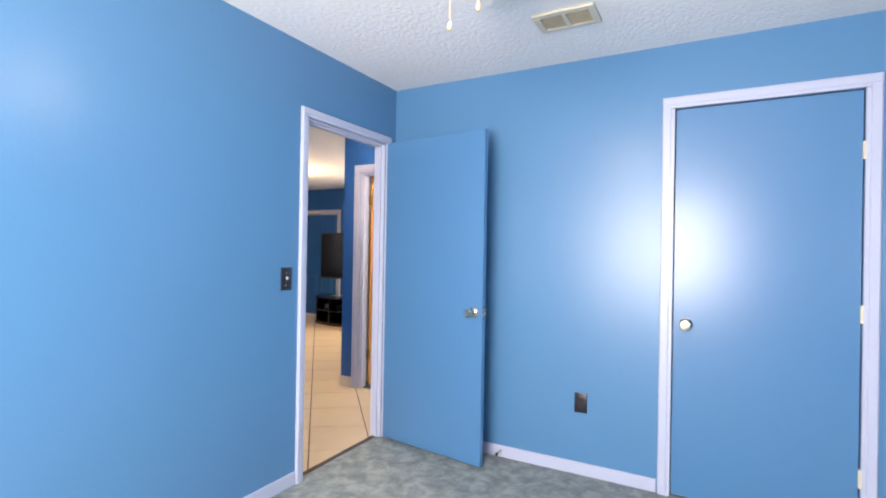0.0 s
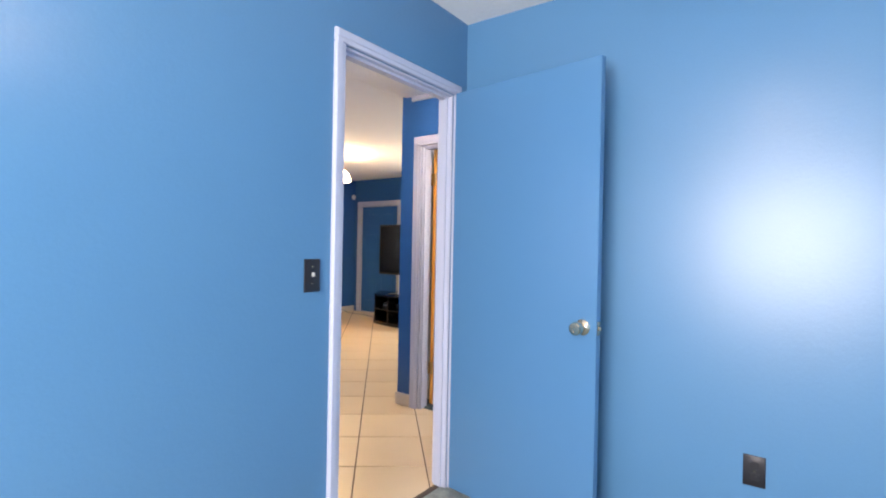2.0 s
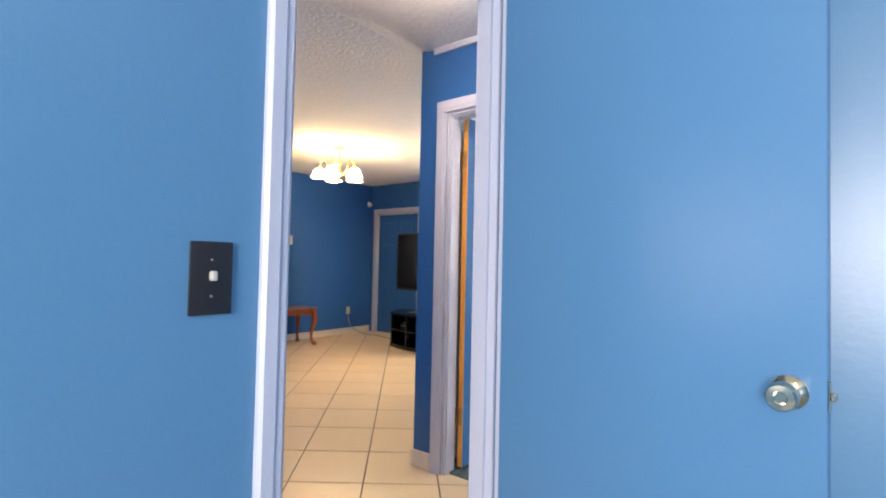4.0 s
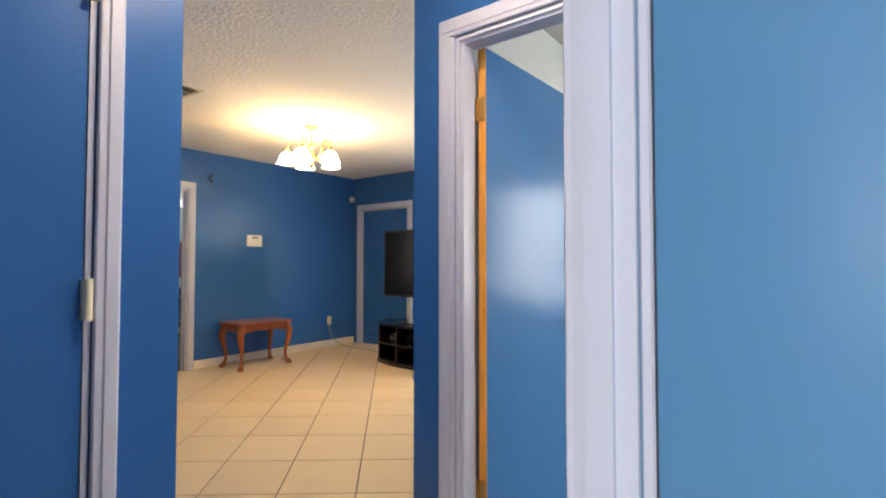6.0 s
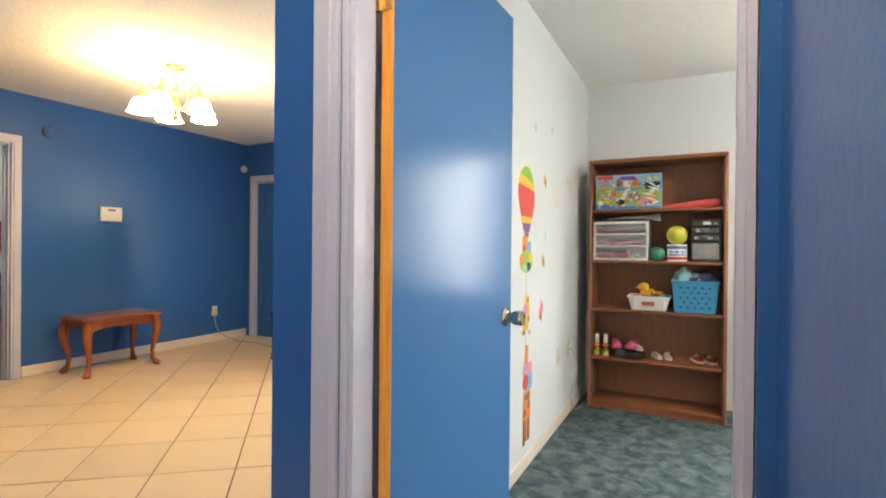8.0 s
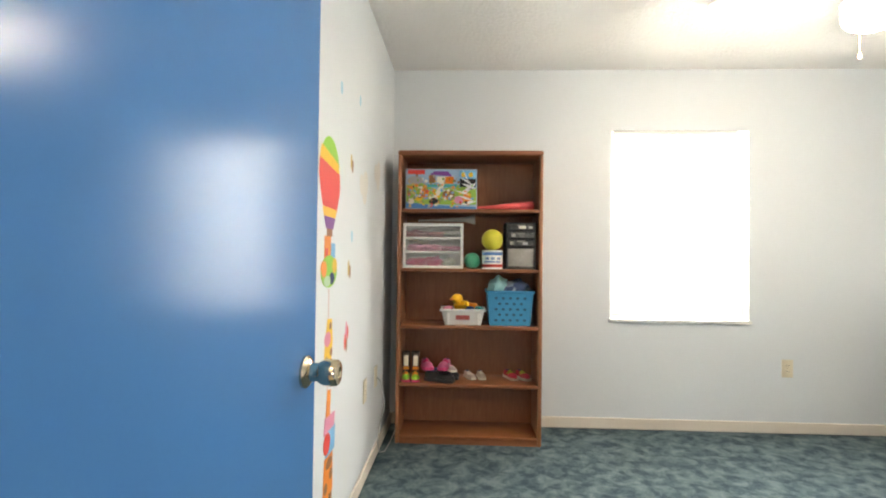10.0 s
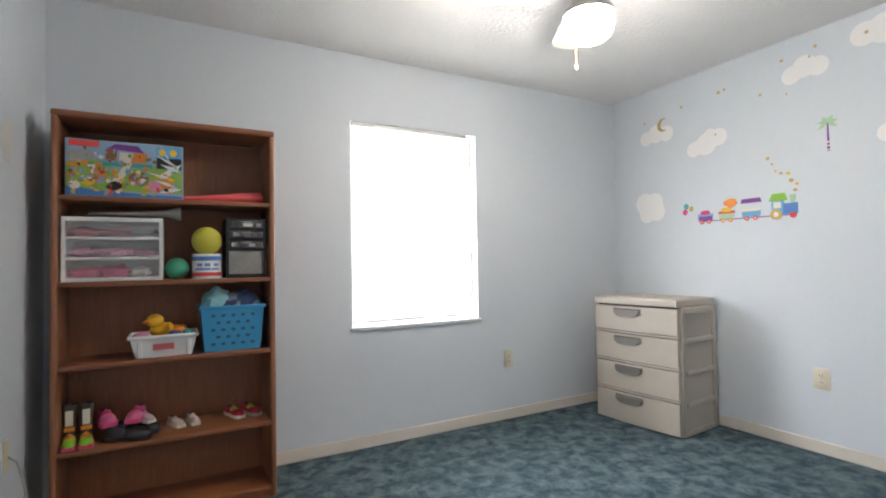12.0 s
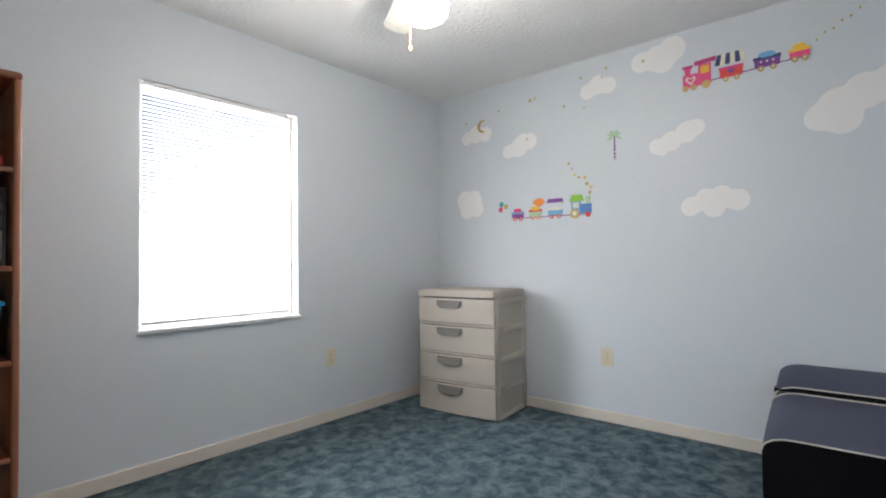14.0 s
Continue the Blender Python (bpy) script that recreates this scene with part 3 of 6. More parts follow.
# ---------------------------------------------------------------- lamps
GLOBE = material("lit_opal_glass", (1.0, 0.93, 0.82), 0.3, emit=205.0)
GLOBE_WARM = material("lit_warm_opal_glass", (1.0, 0.73, 0.37), 0.3, emit=44.0)
GLOBE_BLUE = material("lit_peach_opal_glass", (1.0, 0.88, 0.78), 0.3, emit=27.0)
GLOBE_HALL = material("lit_hall_glass", (1.0, 0.80, 0.58), 0.3, emit=115.0)
FANWHITE = material("white_fan_enamel", (0.80, 0.78, 0.72), 0.35, vary=0.03)
FOB = material("pale_wood_fob", (0.75, 0.52, 0.25), 0.4)


def ceiling_fan(m, label, blades, drop, glow, chains, spin):
    """Four-blade fan with a light bowl; the origin is on the ceiling."""
    d = thing("ceiling_fan", m, label, "ceiling fan")
    part("canopy", lathe(bmesh.new(), [(0, 0), (0.065, 0), (0.06, -0.03), (0.02, -0.045), (0.014, -0.05), (0.014, -0.09), (0, -0.09)][::-1], seg=28), FANWHITE, d)
    z = drop
    part("motor_housing", lathe(bmesh.new(), [(0, z + 0.10), (0.05, z + 0.10), (0.1, z + 0.08), (0.115, z + 0.04), (0.11, z - 0.01), (0.07, z - 0.03), (0.06, z - 0.085), (0, z - 0.085)][::-1], seg=32), FANWHITE, d)
    for i in range(blades):
        a = spin + 360 / blades * i
        out = [(0.20, -0.045), (0.30, -0.06), (0.52, -0.068), (0.565, -0.055), (0.58, 0.0), (0.565, 0.055), (0.52, 0.068), (0.30, 0.06), (0.20, 0.045)]
        bm = plate(bmesh.new(), out, -0.003, 0.003, pose(0, 0, z + 0.0, 0, 0, a) @ pose(0, 0, 0, 11, 0, 0))
        b = part("blade", bm, FANWHITE, d)
        bm = plate(bmesh.new(), [(0.09, -0.02), (0.2, -0.03), (0.27, -0.025), (0.27, 0.025), (0.2, 0.03), (0.09, 0.02)], 0.004, 0.009, pose(0, 0, z, 0, 0, a) @ pose(0, 0, 0, 11, 0, 0))
        part("blade_iron", bm, FANWHITE, b)
    g = z - 0.085
    part("fitter", lathe(bmesh.new(), [(0.05, g + 0.004), (0.085, g + 0.002), (0.104, g - 0.012), (0.107, g - 0.032), (0.1045, g - 0.033), (0.1, g - 0.014), (0.05, g - 0.002)], seg=36, caps=False), FANWHITE, d, "white enamel light fitter")
    part("light_bowl", lathe(bmesh.new(), [(0.055, g - 0.008), (0.08, g - 0.018), (0.097, g - 0.036), (0.103, g - 0.068), (0.099, g - 0.098), (0.085, g - 0.12), (0.06, g - 0.134), (0.03, g - 0.141), (0.0, g - 0.143)][::-1], seg=36), glow, d, "lit opal glass bowl")
    for x, y, end in chains:
        bm = bmesh.new()
        for k in range(24):
            zz = g - (g - end) * k / 24
            blob(bm, (x, y, zz), (0.0015, 0.0015, 0.004), 6, 4)
        c = part("pull_chain", bm, BRASS, d)
        part("fob", lathe(bmesh.new(), [(0, end - 0.03), (0.006, end - 0.028), (0.008, end - 0.018), (0.004, end - 0.004), (0.0, end)], Matrix.Translation((x, y, 0)), 12), FOB, c, "pale wooden pull fob")
    return d


ceiling_fan(pose(1.11, 2.555, H), "white ceiling fan with a lit opal glass bowl, at rest", 4, -0.155, GLOBE, [(0.03, 0.11, -0.43)], 58)
ceiling_fan(pose(1.34, -1.64, H), "white ceiling fan with a lit bowl and two pull chains", 4, -0.12, GLOBE_BLUE, [(-0.053, 0.027, -0.435), (0.076, -0.043, -0.435)], 20)

# flush hall light
hl = thing("hall_light", pose(-0.45, 0.05, 2.40), "round flush hall ceiling light with a lit glass dome", "ceiling light")
part("base", lathe(bmesh.new(), [(0, -0.02), (0.135, -0.02), (0.14, -0.008), (0.14, 0), (0, 0)], seg=32), BRASS, hl)
part("dome", lathe(bmesh.new(), [(0, -0.085), (0.04, -0.082), (0.085, -0.066), (0.115, -0.04), (0.125, -0.021), (0, -0.021)], seg=32), GLOBE_HALL, hl, "lit glass dome")

# chandelier
ch = thing("chandelier", pose(-3.55, 2.17, 2.45, 0, 0, 12), "brass five-arm chandelier with lit scalloped glass shades", "chandelier")
part("canopy", lathe(bmesh.new(), [(0, -0.03), (0.03, -0.028), (0.062, -0.012), (0.066, 0), (0, 0)], seg=28), BRASS, ch)
part("stem", lathe(bmesh.new(), [(0, -0.40), (0.012, -0.395), (0.022, -0.37), (0.012, -0.345), (0.03, -0.31), (0.036, -0.28), (0.02, -0.25), (0.012, -0.22), (0.028, -0.19), (0.018, -0.16), (0.005, -0.15), (0.005, -0.028)], seg=20), BRASS, ch)
for i in range(5):
    a = pose(0, 0, 0, 0, 0, 72 * i)
    pts = [a @ Vector((r, 0, z)) for r, z in ((0.02, -0.29), (0.06, -0.31), (0.10, -0.27), (0.125, -0.19), (0.16, -0.145), (0.20, -0.16), (0.215, -0.215))]
    arm = part("arm", tube(bmesh.new(), pts, 0.006, 8), BRASS, ch)
    c = a @ Matrix.Translation((0.215, 0, 0))
    part("socket_cup", lathe(bmesh.new(), [(0, -0.25), (0.02, -0.25), (0.024, -0.235), (0.014, -0.215), (0, -0.212)], c, 16), BRASS, arm)
    bm = bmesh.new()
    prof = [(0.024, -0.25), (0.046, -0.262), (0.063, -0.288), (0.070, -0.32), (0.079, -0.343), (0.088, -0.355)]
    seg = 32
    rings = [[bm.verts.new(c @ Vector((r * (1 + (0.10 * k / 5) * math.cos(8 * 2 * math.pi * j / seg)) * math.cos(2 * math.pi * j / seg), r * (1 + (0.10 * k / 5) * math.cos(8 * 2 * math.pi * j / seg)) * math.sin(2 * math.pi * j / seg), z))) for j in range(seg)] for k, (r, z) in enumerate(prof)]
    for p, q in zip(rings, rings[1:]):
        for j in range(seg):
            bm.faces.new((p[j], p[(j + 1) % seg], q[(j + 1) % seg], q[j]))
    part("glass_shade", bm, GLOBE_WARM, ch, "lit scalloped frosted glass shade")


# ---------------------------------------------------------------- windows
SLAT = material("white_vinyl_slat", (0.85, 0.85, 0.83), 0.5, vary=0.02)
sb = SLAT.node_tree.nodes["Principled BSDF"]
tr = SLAT.node_tree.nodes.new("ShaderNodeBsdfTranslucent")
tr.inputs["Color"].default_value = (0.9, 0.9, 0.88, 1)
mx = SLAT.node_tree.nodes.new("ShaderNodeMixShader")
mx.inputs[0].default_value = 0.6
SLAT.node_tree.links.new(sb.outputs[0], mx.inputs[1])
SLAT.node_tree.links.new(tr.outputs[0], mx.inputs[2])
SLAT.node_tree.links.new(mx.outputs[0], SLAT.node_tree.nodes["Material Output"].inputs["Surface"])
GLASS = material("window_glass", (0.95, 0.97, 0.97), 0.02, transmission=1.0, vary=0.0)


def window(name, m, w, h, label, sill=True):
    """Aluminium sash in an opening; local x along the wall, -y into the room, origin at the opening's lower left, y 0 on the room face."""
    d = tagged(new(name), label, "window", kind="structure")
    d.matrix_world = m
    bm = bmesh.new()
    for x0, x1, z0, z1 in ((0.002, 0.035, 0.002, h - 0.002), (w - 0.035, w - 0.002, 0.002, h - 0.002), (0.035, w - 0.035, 0.002, 0.04), (0.035, w - 0.035, h - 0.04, h - 0.002), (0.035, w - 0.035, h / 2 - 0.018, h / 2 + 0.018)):
        box(bm, x0, x1, 0.075, 0.11, z0, z1, 0.002, 1)
    part("window_frame", bm, WHITEPL, d, smooth=False)
    for z0, z1 in ((0.04, h / 2 - 0.018), (h / 2 + 0.018, h - 0.04)):
        p = part("pane", boxm(0.035, w - 0.035, 0.092, 0.096, z0, z1), GLASS, d, smooth=False)
        p.visible_shadow = False
    if sill:
        part("window_sill", boxm(-0.012, w + 0.012, -0.022, 0.072, -0.022, -0.001, 0.005, 2), WHITEPL, d)
    return d


window("window_1", pose(0.515, 3.97, 0.742), 0.915, 1.28, "white framed window with closed mini blinds, glaring with daylight")
window("window_2", pose(2.12, -4.3, 0.7, 0, 0, 180), 1.4, 1.35, "white framed window of the blue bedroom")
window("window_4", pose(-2.35, 4.38, 0.75), 1.1, 1.25, "white framed window of the living room")
# unseen window, added round the far bedroom's lamp
window("window_3", pose(-6.65, -0.6, 0.75, 0, 0, 180), 1.3, 1.3, "unseen white framed window added to light the far bedroom")

blind = thing("window_blind", pose(0.53, 3.985, 0.747), "white mini blind lowered over the bright window", "blind")
part("headrail", boxm(0.0, 0.83, -0.012, 0.016, 1.245, 1.272, 0.002, 1), WHITEPL, blind)
part("bottom_rail", boxm(0.0, 0.83, -0.010, 0.014, 0.016, 0.034, 0.004, 2), WHITEPL, blind)
slat_bm = boxm(0.0, 0.83, -0.0125, 0.0125, -0.0004, 0.0004)
slat_me = mesh_from(slat_bm, "slat", SLAT)
for i in range(58):
    s = new("slat", slat_me)
    s.parent = blind
    s.matrix_local = pose(0, 0.002, 0.046 + i * 0.0207, 38, 0, 0)
for x in (0.12, 0.71):
    part("ladder_cord", tube(bmesh.new(), [(x, -0.014, 0.02), (x, -0.014, 1.245)], 0.0008, 6), WHITEPL, blind)
part("tilt_wand", tube(bmesh.new(), [(0.79, -0.02, 0.62), (0.79, -0.018, 1.24)], 0.003, 8), material("clear_grey_wand", (0.6, 0.6, 0.6), 0.2), blind)


# ---------------------------------------------------------------- bookcase and what stands on it
BX0, BX1, BY0, BY1 = -0.893, -0.002, 3.592, 3.885
SHELF_Z = (0.056, 0.370, 0.724, 1.074, 1.441)
bk = thing("bookcase", Matrix.Identity(4), "tall walnut-laminate bookcase with rounded front edges and five shelves", "bookcase")
for x0 in (BX0, BX1 - 0.024):
    part("side_panel", boxm(x0, x0 + 0.024, BY0, BY1, 0.001, 1.775, 0.009, 3), SHELFSIDE, bk)
part("top_panel", boxm(BX0 - 0.002, BX1 + 0.002, BY0 - 0.002, BY1, 1.772, 1.802, 0.011, 3), SHELFWOOD, bk)
part("back_panel", boxm(BX0 + 0.024, BX1 - 0.024, BY1 - 0.008, BY1 - 0.002, 0.03, 1.772), SHELFSIDE, bk, smooth=False)
for z in SHELF_Z:
    part("shelf", boxm(BX0 + 0.0245, BX1 - 0.0245, BY0 + 0.004, BY1 - 0.009, z - 0.02, z, 0.004, 2), SHELFWOOD, bk)
part("kick_board", boxm(BX0 + 0.0245, BX1 - 0.0245, BY0 + 0.012, BY0 + 0.03, 0.001, 0.0355), SHELFWOOD, bk, smooth=False)
S1, S2, S3, S4, S5 = SHELF_Z[::-1]


def flat_mat(name, c, rough=0.5):
    return material(name, c, rough, vary=0.05, scale=30)


PINK, HOTPINK, RED = flat_mat("pink_cloth", (0.72, 0.28, 0.42), 0.8), flat_mat("hot_pink_plastic", (0.70, 0.06, 0.20)), flat_mat("red_plastic", (0.70, 0.05, 0.04))
YELLOW, ORANGE, GREEN = flat_mat("yellow_plastic", (0.80, 0.50, 0.03)), flat_mat("orange_plastic", (0.80, 0.25, 0.03)), flat_mat("lime_plastic", (0.25, 0.55, 0.04))
TEALP, PURPLE, SKYB = flat_mat("teal_plastic", (0.05, 0.38, 0.38)), flat_mat("purple_plastic", (0.20, 0.05, 0.30)), flat_mat("sky_blue_plastic", (0.15, 0.42, 0.68))
NAVY, CREAMP, BROWN, GREYP = flat_mat("navy_cloth", (0.03, 0.05, 0.13), 0.8), flat_mat("cream_plastic", (0.78, 0.74, 0.62)), flat_mat("brown_ink", (0.28, 0.12, 0.05)), flat_mat("grey_plastic", (0.35, 0.36, 0.37))
SILVER = material("silver_glare_and_metal", (0.85, 0.85, 0.85), 0.42, 0.6, vary=0.05)

# toy box with its printed picture
GOLDEN, DULLGREEN = flat_mat("golden_print", (0.62, 0.42, 0.12)), flat_mat("dull_green_print", (0.22, 0.33, 0.10))
tb = thing("toy_box", pose(-0.85, 3.63, S1), "large cardboard toy box with a colourful farmyard picture", "toy box")
part("carton", boxm(0, 0.445, 0, 0.10, 0.0005, 0.250, 0.002, 1), flat_mat("pale_blue_card", (0.30, 0.45, 0.62)), tb)


def print_patch(parent, name, mat, outline, d, m):
    return part(name, plate(bmesh.new(), outline, 0, d, m), mat, parent, smooth=False)


front = pose(0, -0.0002, 0, 90)
rnd = random.Random(4)


def oval(cx, cy, rx, ry, n=18, wob=0.0, seed=0):
    q = random.Random(seed)
    return [(cx + rx * (1 + wob * (q.random() - 0.5)) * math.cos(2 * math.pi * i / n), cy + ry * (1 + wob * (q.random() - 0.5)) * math.sin(2 * math.pi * i / n)) for i in range(n)]


def rect(x0, y0, x1, y1):
    return [(x0, y0), (x1, y0), (x1, y1), (x0, y1)]


for k, (mat, out) in enumerate([
    (flat_mat("meadow_print", (0.28, 0.48, 0.08)), [(0.004, 0.03), (0.44, 0.03), (0.44, 0.13), (0.34, 0.155), (0.2, 0.12), (0.1, 0.165), (0.004, 0.15)]),
    (RED, rect(0.012, 0.218, 0.12, 0.245)), (flat_mat("blue_print", (0.06, 0.22, 0.55)), [(0.004, 0.004), (0.44, 0.004), (0.44, 0.016), (0.3, 0.02), (0.12, 0.03), (0.004, 0.045)]),
    (GREYP, oval(0.06, 0.18, 0.05, 0.026)), (PURPLE, [(0.15, 0.215), (0.29, 0.205), (0.265, 0.236), (0.18, 0.238)]),
    (BROWN, rect(0.145, 0.165, 0.185, 0.213)), (ORANGE, rect(0.245, 0.16, 0.30, 0.204)), (CREAMP, rect(0.195, 0.16, 0.24, 0.203)), (TEALP, rect(0.12, 0.138, 0.32, 0.156)),
    (ORANGE, oval(0.12, 0.10, 0.03, 0.035, wob=0.4, seed=1)), (CREAMP, [(0.15, 0.045), (0.19, 0.045), (0.245, 0.16), (0.225, 0.165)]), (BROWN, oval(0.27, 0.09, 0.04, 0.03, wob=0.5, seed=3)),
    (PINK, oval(0.33, 0.06, 0.035, 0.025, wob=0.4, seed=5)), (BLACK, oval(0.18, 0.05, 0.03, 0.02, wob=0.5, seed=6)), (YELLOW, oval(0.08, 0.07, 0.03, 0.02, wob=0.4, seed=7)),
    (ORANGE, oval(0.38, 0.075, 0.03, 0.03, wob=0.4, seed=8)), (CREAMP, oval(0.035, 0.05, 0.02, 0.02, wob=0.4, seed=9)), (SKYB, rect(0.335, 0.17, 0.435, 0.24)), (BLACK, rect(0.338, 0.14, 0.437, 0.19)),
    # the silver shapes put window glare on the box's right side
    (SILVER, [(0.34, 0.10), (0.40, 0.15), (0.437, 0.165), (0.425, 0.14), (0.37, 0.095)]), (SILVER, [(0.345, 0.03), (0.40, 0.055), (0.437, 0.05), (0.39, 0.03)]), (YELLOW, oval(0.36, 0.215, 0.014, 0.016)), (YELLOW, oval(0.405, 0.215, 0.014, 0.016)),
]):
    print_patch(tb, "printed_patch", mat, out, 0.0006 + 0.00025 * k, front)
for k in range(46):
    x, y = rnd.uniform(0.015, 0.425), rnd.uniform(0.015, 0.15)
    mat = rnd.choice((ORANGE, BROWN, CREAMP, GREEN, RED, BLACK, YELLOW, SKYB, GREYP))
    print_patch(tb, "printed_patch", mat, oval(x, y, rnd.uniform(0.004, 0.013), rnd.uniform(0.004, 0.012), 9, 0.6, k), 0.0066 + 0.00004 * k, front)
SPECKS = [BROWN, CREAMP, GOLDEN, GREYP, ORANGE, DULLGREEN, SKYB]
bm = bmesh.new()
for k in range(112):
    x, y = rnd.uniform(0.012, 0.33), rnd.betavariate(2, 2.2) * 0.22 + 0.01
    plate(bm, oval(x, y, rnd.uniform(0.003, 0.011), rnd.uniform(0.003, 0.012), 7, 0.8, k), 0, 0.0089, front @ Matrix.Translation((0, 0, 0.000004 * k)))
    bm.faces.ensure_lookup_table()
    for f in bm.faces[-9:]:
        f.material_index = k % len(SPECKS)
tagged(part("printed_specks", bm, SPECKS, tb, smooth=False), kind="stuff")
# silver streaks laid over the print as window glare
for x0, y0, x1, y1, w in ((0.335, 0.20, 0.43, 0.145, 0.006), (0.35, 0.16, 0.435, 0.125, 0.009), (0.33, 0.085, 0.42, 0.055, 0.007), (0.30, 0.12, 0.40, 0.09, 0.004), (0.355, 0.245, 0.40, 0.15, 0.004)):
    print_patch(tb, "glare_streak", SILVER, [(x0, y0), ((x0 + x1) / 2, (y0 + y1) / 2 - w), (x1, y1), ((x0 + x1) / 2 + w / 2, (y0 + y1) / 2 + w)], 0.0094, front)

# red plastic bat
bm = lathe(bmesh.new(), [(0, 0), (0.008, 0.0), (0.01, 0.05), (0.014, 0.12), (0.026, 0.24), (0.031, 0.34), (0.028, 0.36), (0.0, 0.362)], pose(-0.405, 3.655, S1 + 0.015, 0, 87, 8), 18)
tagged(part("toy_bat", bm, flat_mat("coral_red_plastic", (0.75, 0.10, 0.10))), "coral red plastic toy bat lying on the shelf", "toy")
# three-drawer box
ct = thing("craft_drawers", pose(-0.862, 3.625, S2), "white three-drawer organiser with clear fronts and pink clothes inside", "drawer box")
CLEAR = material("clear_plastic", (0.85, 0.86, 0.86), 0.2, transmission=0.3, alpha=0.2, vary=0.02)
bm = bmesh.new()
w, dd, hh = 0.375, 0.22, 0.28
for x0, x1, z0, z1 in ((0, 0.016, 0.0005, hh), (w - 0.016, w, 0.0005, hh), (0.016, w - 0.016, 0.0005, 0.016), (0.016, w - 0.016, hh - 0.018, hh), (0.016, w - 0.016, 0.094, 0.106), (0.016, w - 0.016, 0.182, 0.194)):
    box(bm, x0, x1, 0, dd, z0, z1, 0.002, 1)
box(bm, 0.016, w - 0.016, dd - 0.006, dd, 0.016, hh - 0.018)
part("frame", bm, WHITEPL, ct, smooth=False)
for z0, z1, mats in ((0.017, 0.092, (HOTPINK, CREAMP)), (0.107, 0.181, (PINK, PINK)), (0.195, 0.261, (flat_mat("dull_red_cloth", (0.45, 0.12, 0.16), 0.8), GREYP))):
    dr = part("drawer", boxm(0.018, w - 0.018, 0.004, 0.0065, z0 + 0.001, z1), CLEAR, ct, "clear drawer front", smooth=False)
    for j in range(5):
        bm = blob(bmesh.new(), (0.07 + 0.055 * j + rnd.uniform(-0.015, 0.015), 0.075 + 0.03 * (j % 2), z0 + 0.016 + rnd.uniform(0, 0.008)), (rnd.uniform(0.045, 0.075), 0.06, rnd.uniform(0.014, 0.03)), 14, 8, wobble=0.6)
        part("folded_clothes", bm, mats[0] if j < 4 else mats[1], dr)
# grey cone horn on top of it
bm = lathe(bmesh.new(), [(0.006, 0), (0.009, 0.16), (0.016, 0.30), (0.034, 0.36), (0.031, 0.36), (0.013, 0.29), (0.004, 0.0)], pose(-0.775, 3.70, S2 + 0.301, 0, 88, 2), 20, caps=False)
tagged(part("toy_horn", bm, flat_mat("silver_grey_plastic", (0.45, 0.45, 0.42))), "long grey plastic horn lying on the drawer organiser", "toy")
bm = blob(bmesh.new(), (-0.43, 3.66, S2 + 0.05), (0.05, 0.05, 0.05), 24, 16)
tagged(part("green_ball", bm, material("dark_green_rubber", (0.03, 0.22, 0.12), 0.35, second=(0.05, 0.32, 0.2))), "small glossy green ball", "ball")
can = thing("formula_can", pose(-0.305, 3.665, S2), "round white can with red and blue bands", "can")
part("can_body", lathe(bmesh.new(), [(0, 0.0005), (0.064, 0.0005), (0.064, 0.114), (0.06, 0.117), (0, 0.117)], seg=32), WHITEPL, can)
part("red_band", lathe(bmesh.new(), [(0.0642, 0.012), (0.0648, 0.012), (0.0648, 0.03), (0.0642, 0.03)], seg=32, caps=False), RED, can)
part("blue_band", lathe(bmesh.new(), [(0.0642, 0.085), (0.0648, 0.085), (0.0648, 0.105), (0.0642, 0.105)], seg=32, caps=False), flat_mat("blue_band_print", (0.08, 0.2, 0.5)), can)
bm = bmesh.new()
for a in (-125, -95, -60):
    box(bm, 0.0644, 0.0652, -0.018, 0.018, 0.04, 0.05, m=pose(0, 0, 0, 0, 0, a))
    box(bm, 0.0644, 0.0652, -0.012, 0.012, 0.058, 0.072, m=pose(0, 0, 0, 0, 0, a + 4))
part("label_bars", bm, flat_mat("blue_label_print", (0.15, 0.25, 0.5)), can, smooth=False)
bm = blob(bmesh.new(), (-0.305, 3.665, S2 + 0.181), (0.066, 0.066, 0.066), 28, 18)
tagged(part("yellow_ball", bm, flat_mat("yellow_green_rubber", (0.55, 0.50, 0.05), 0.5)), "yellow rubber ball resting on the can", "ball")
# black drawer tower
tw = thing("drawer_tower", pose(-0.222, 3.635, S2), "black storage tower with smoky clear drawers", "drawer box")
bm = bmesh.new()
for x0, x1, y0, y1, z0, z1 in ((0, 0.008, 0, 0.22, 0.0005, 0.29), (0.174, 0.182, 0, 0.22, 0.0005, 0.29), (0.008, 0.174, 0, 0.22, 0.282, 0.29), (0.008, 0.174, 0, 0.22, 0.0005, 0.008), (0.008, 0.174, 0.21, 0.22, 0.008, 0.282),
                               (0.008, 0.174, 0, 0.2, 0.132, 0.138), (0.008, 0.174, 0, 0.2, 0.182, 0.187), (0.008, 0.174, 0, 0.2, 0.232, 0.237)):
    box(bm, x0, x1, y0, y1, z0, z1)
part("frame", bm, BLACK, tw, smooth=False)
SMOKE = material("smoky_clear_plastic", (0.30, 0.29, 0.27), 0.2, vary=0.15, scale=12, coat=0.4)
SMOKEDARK = material("dark_smoky_plastic", (0.06, 0.06, 0.06), 0.2, second=(0.16, 0.16, 0.155), scale=25, blend=(0.45, 0.65), coat=0.4)
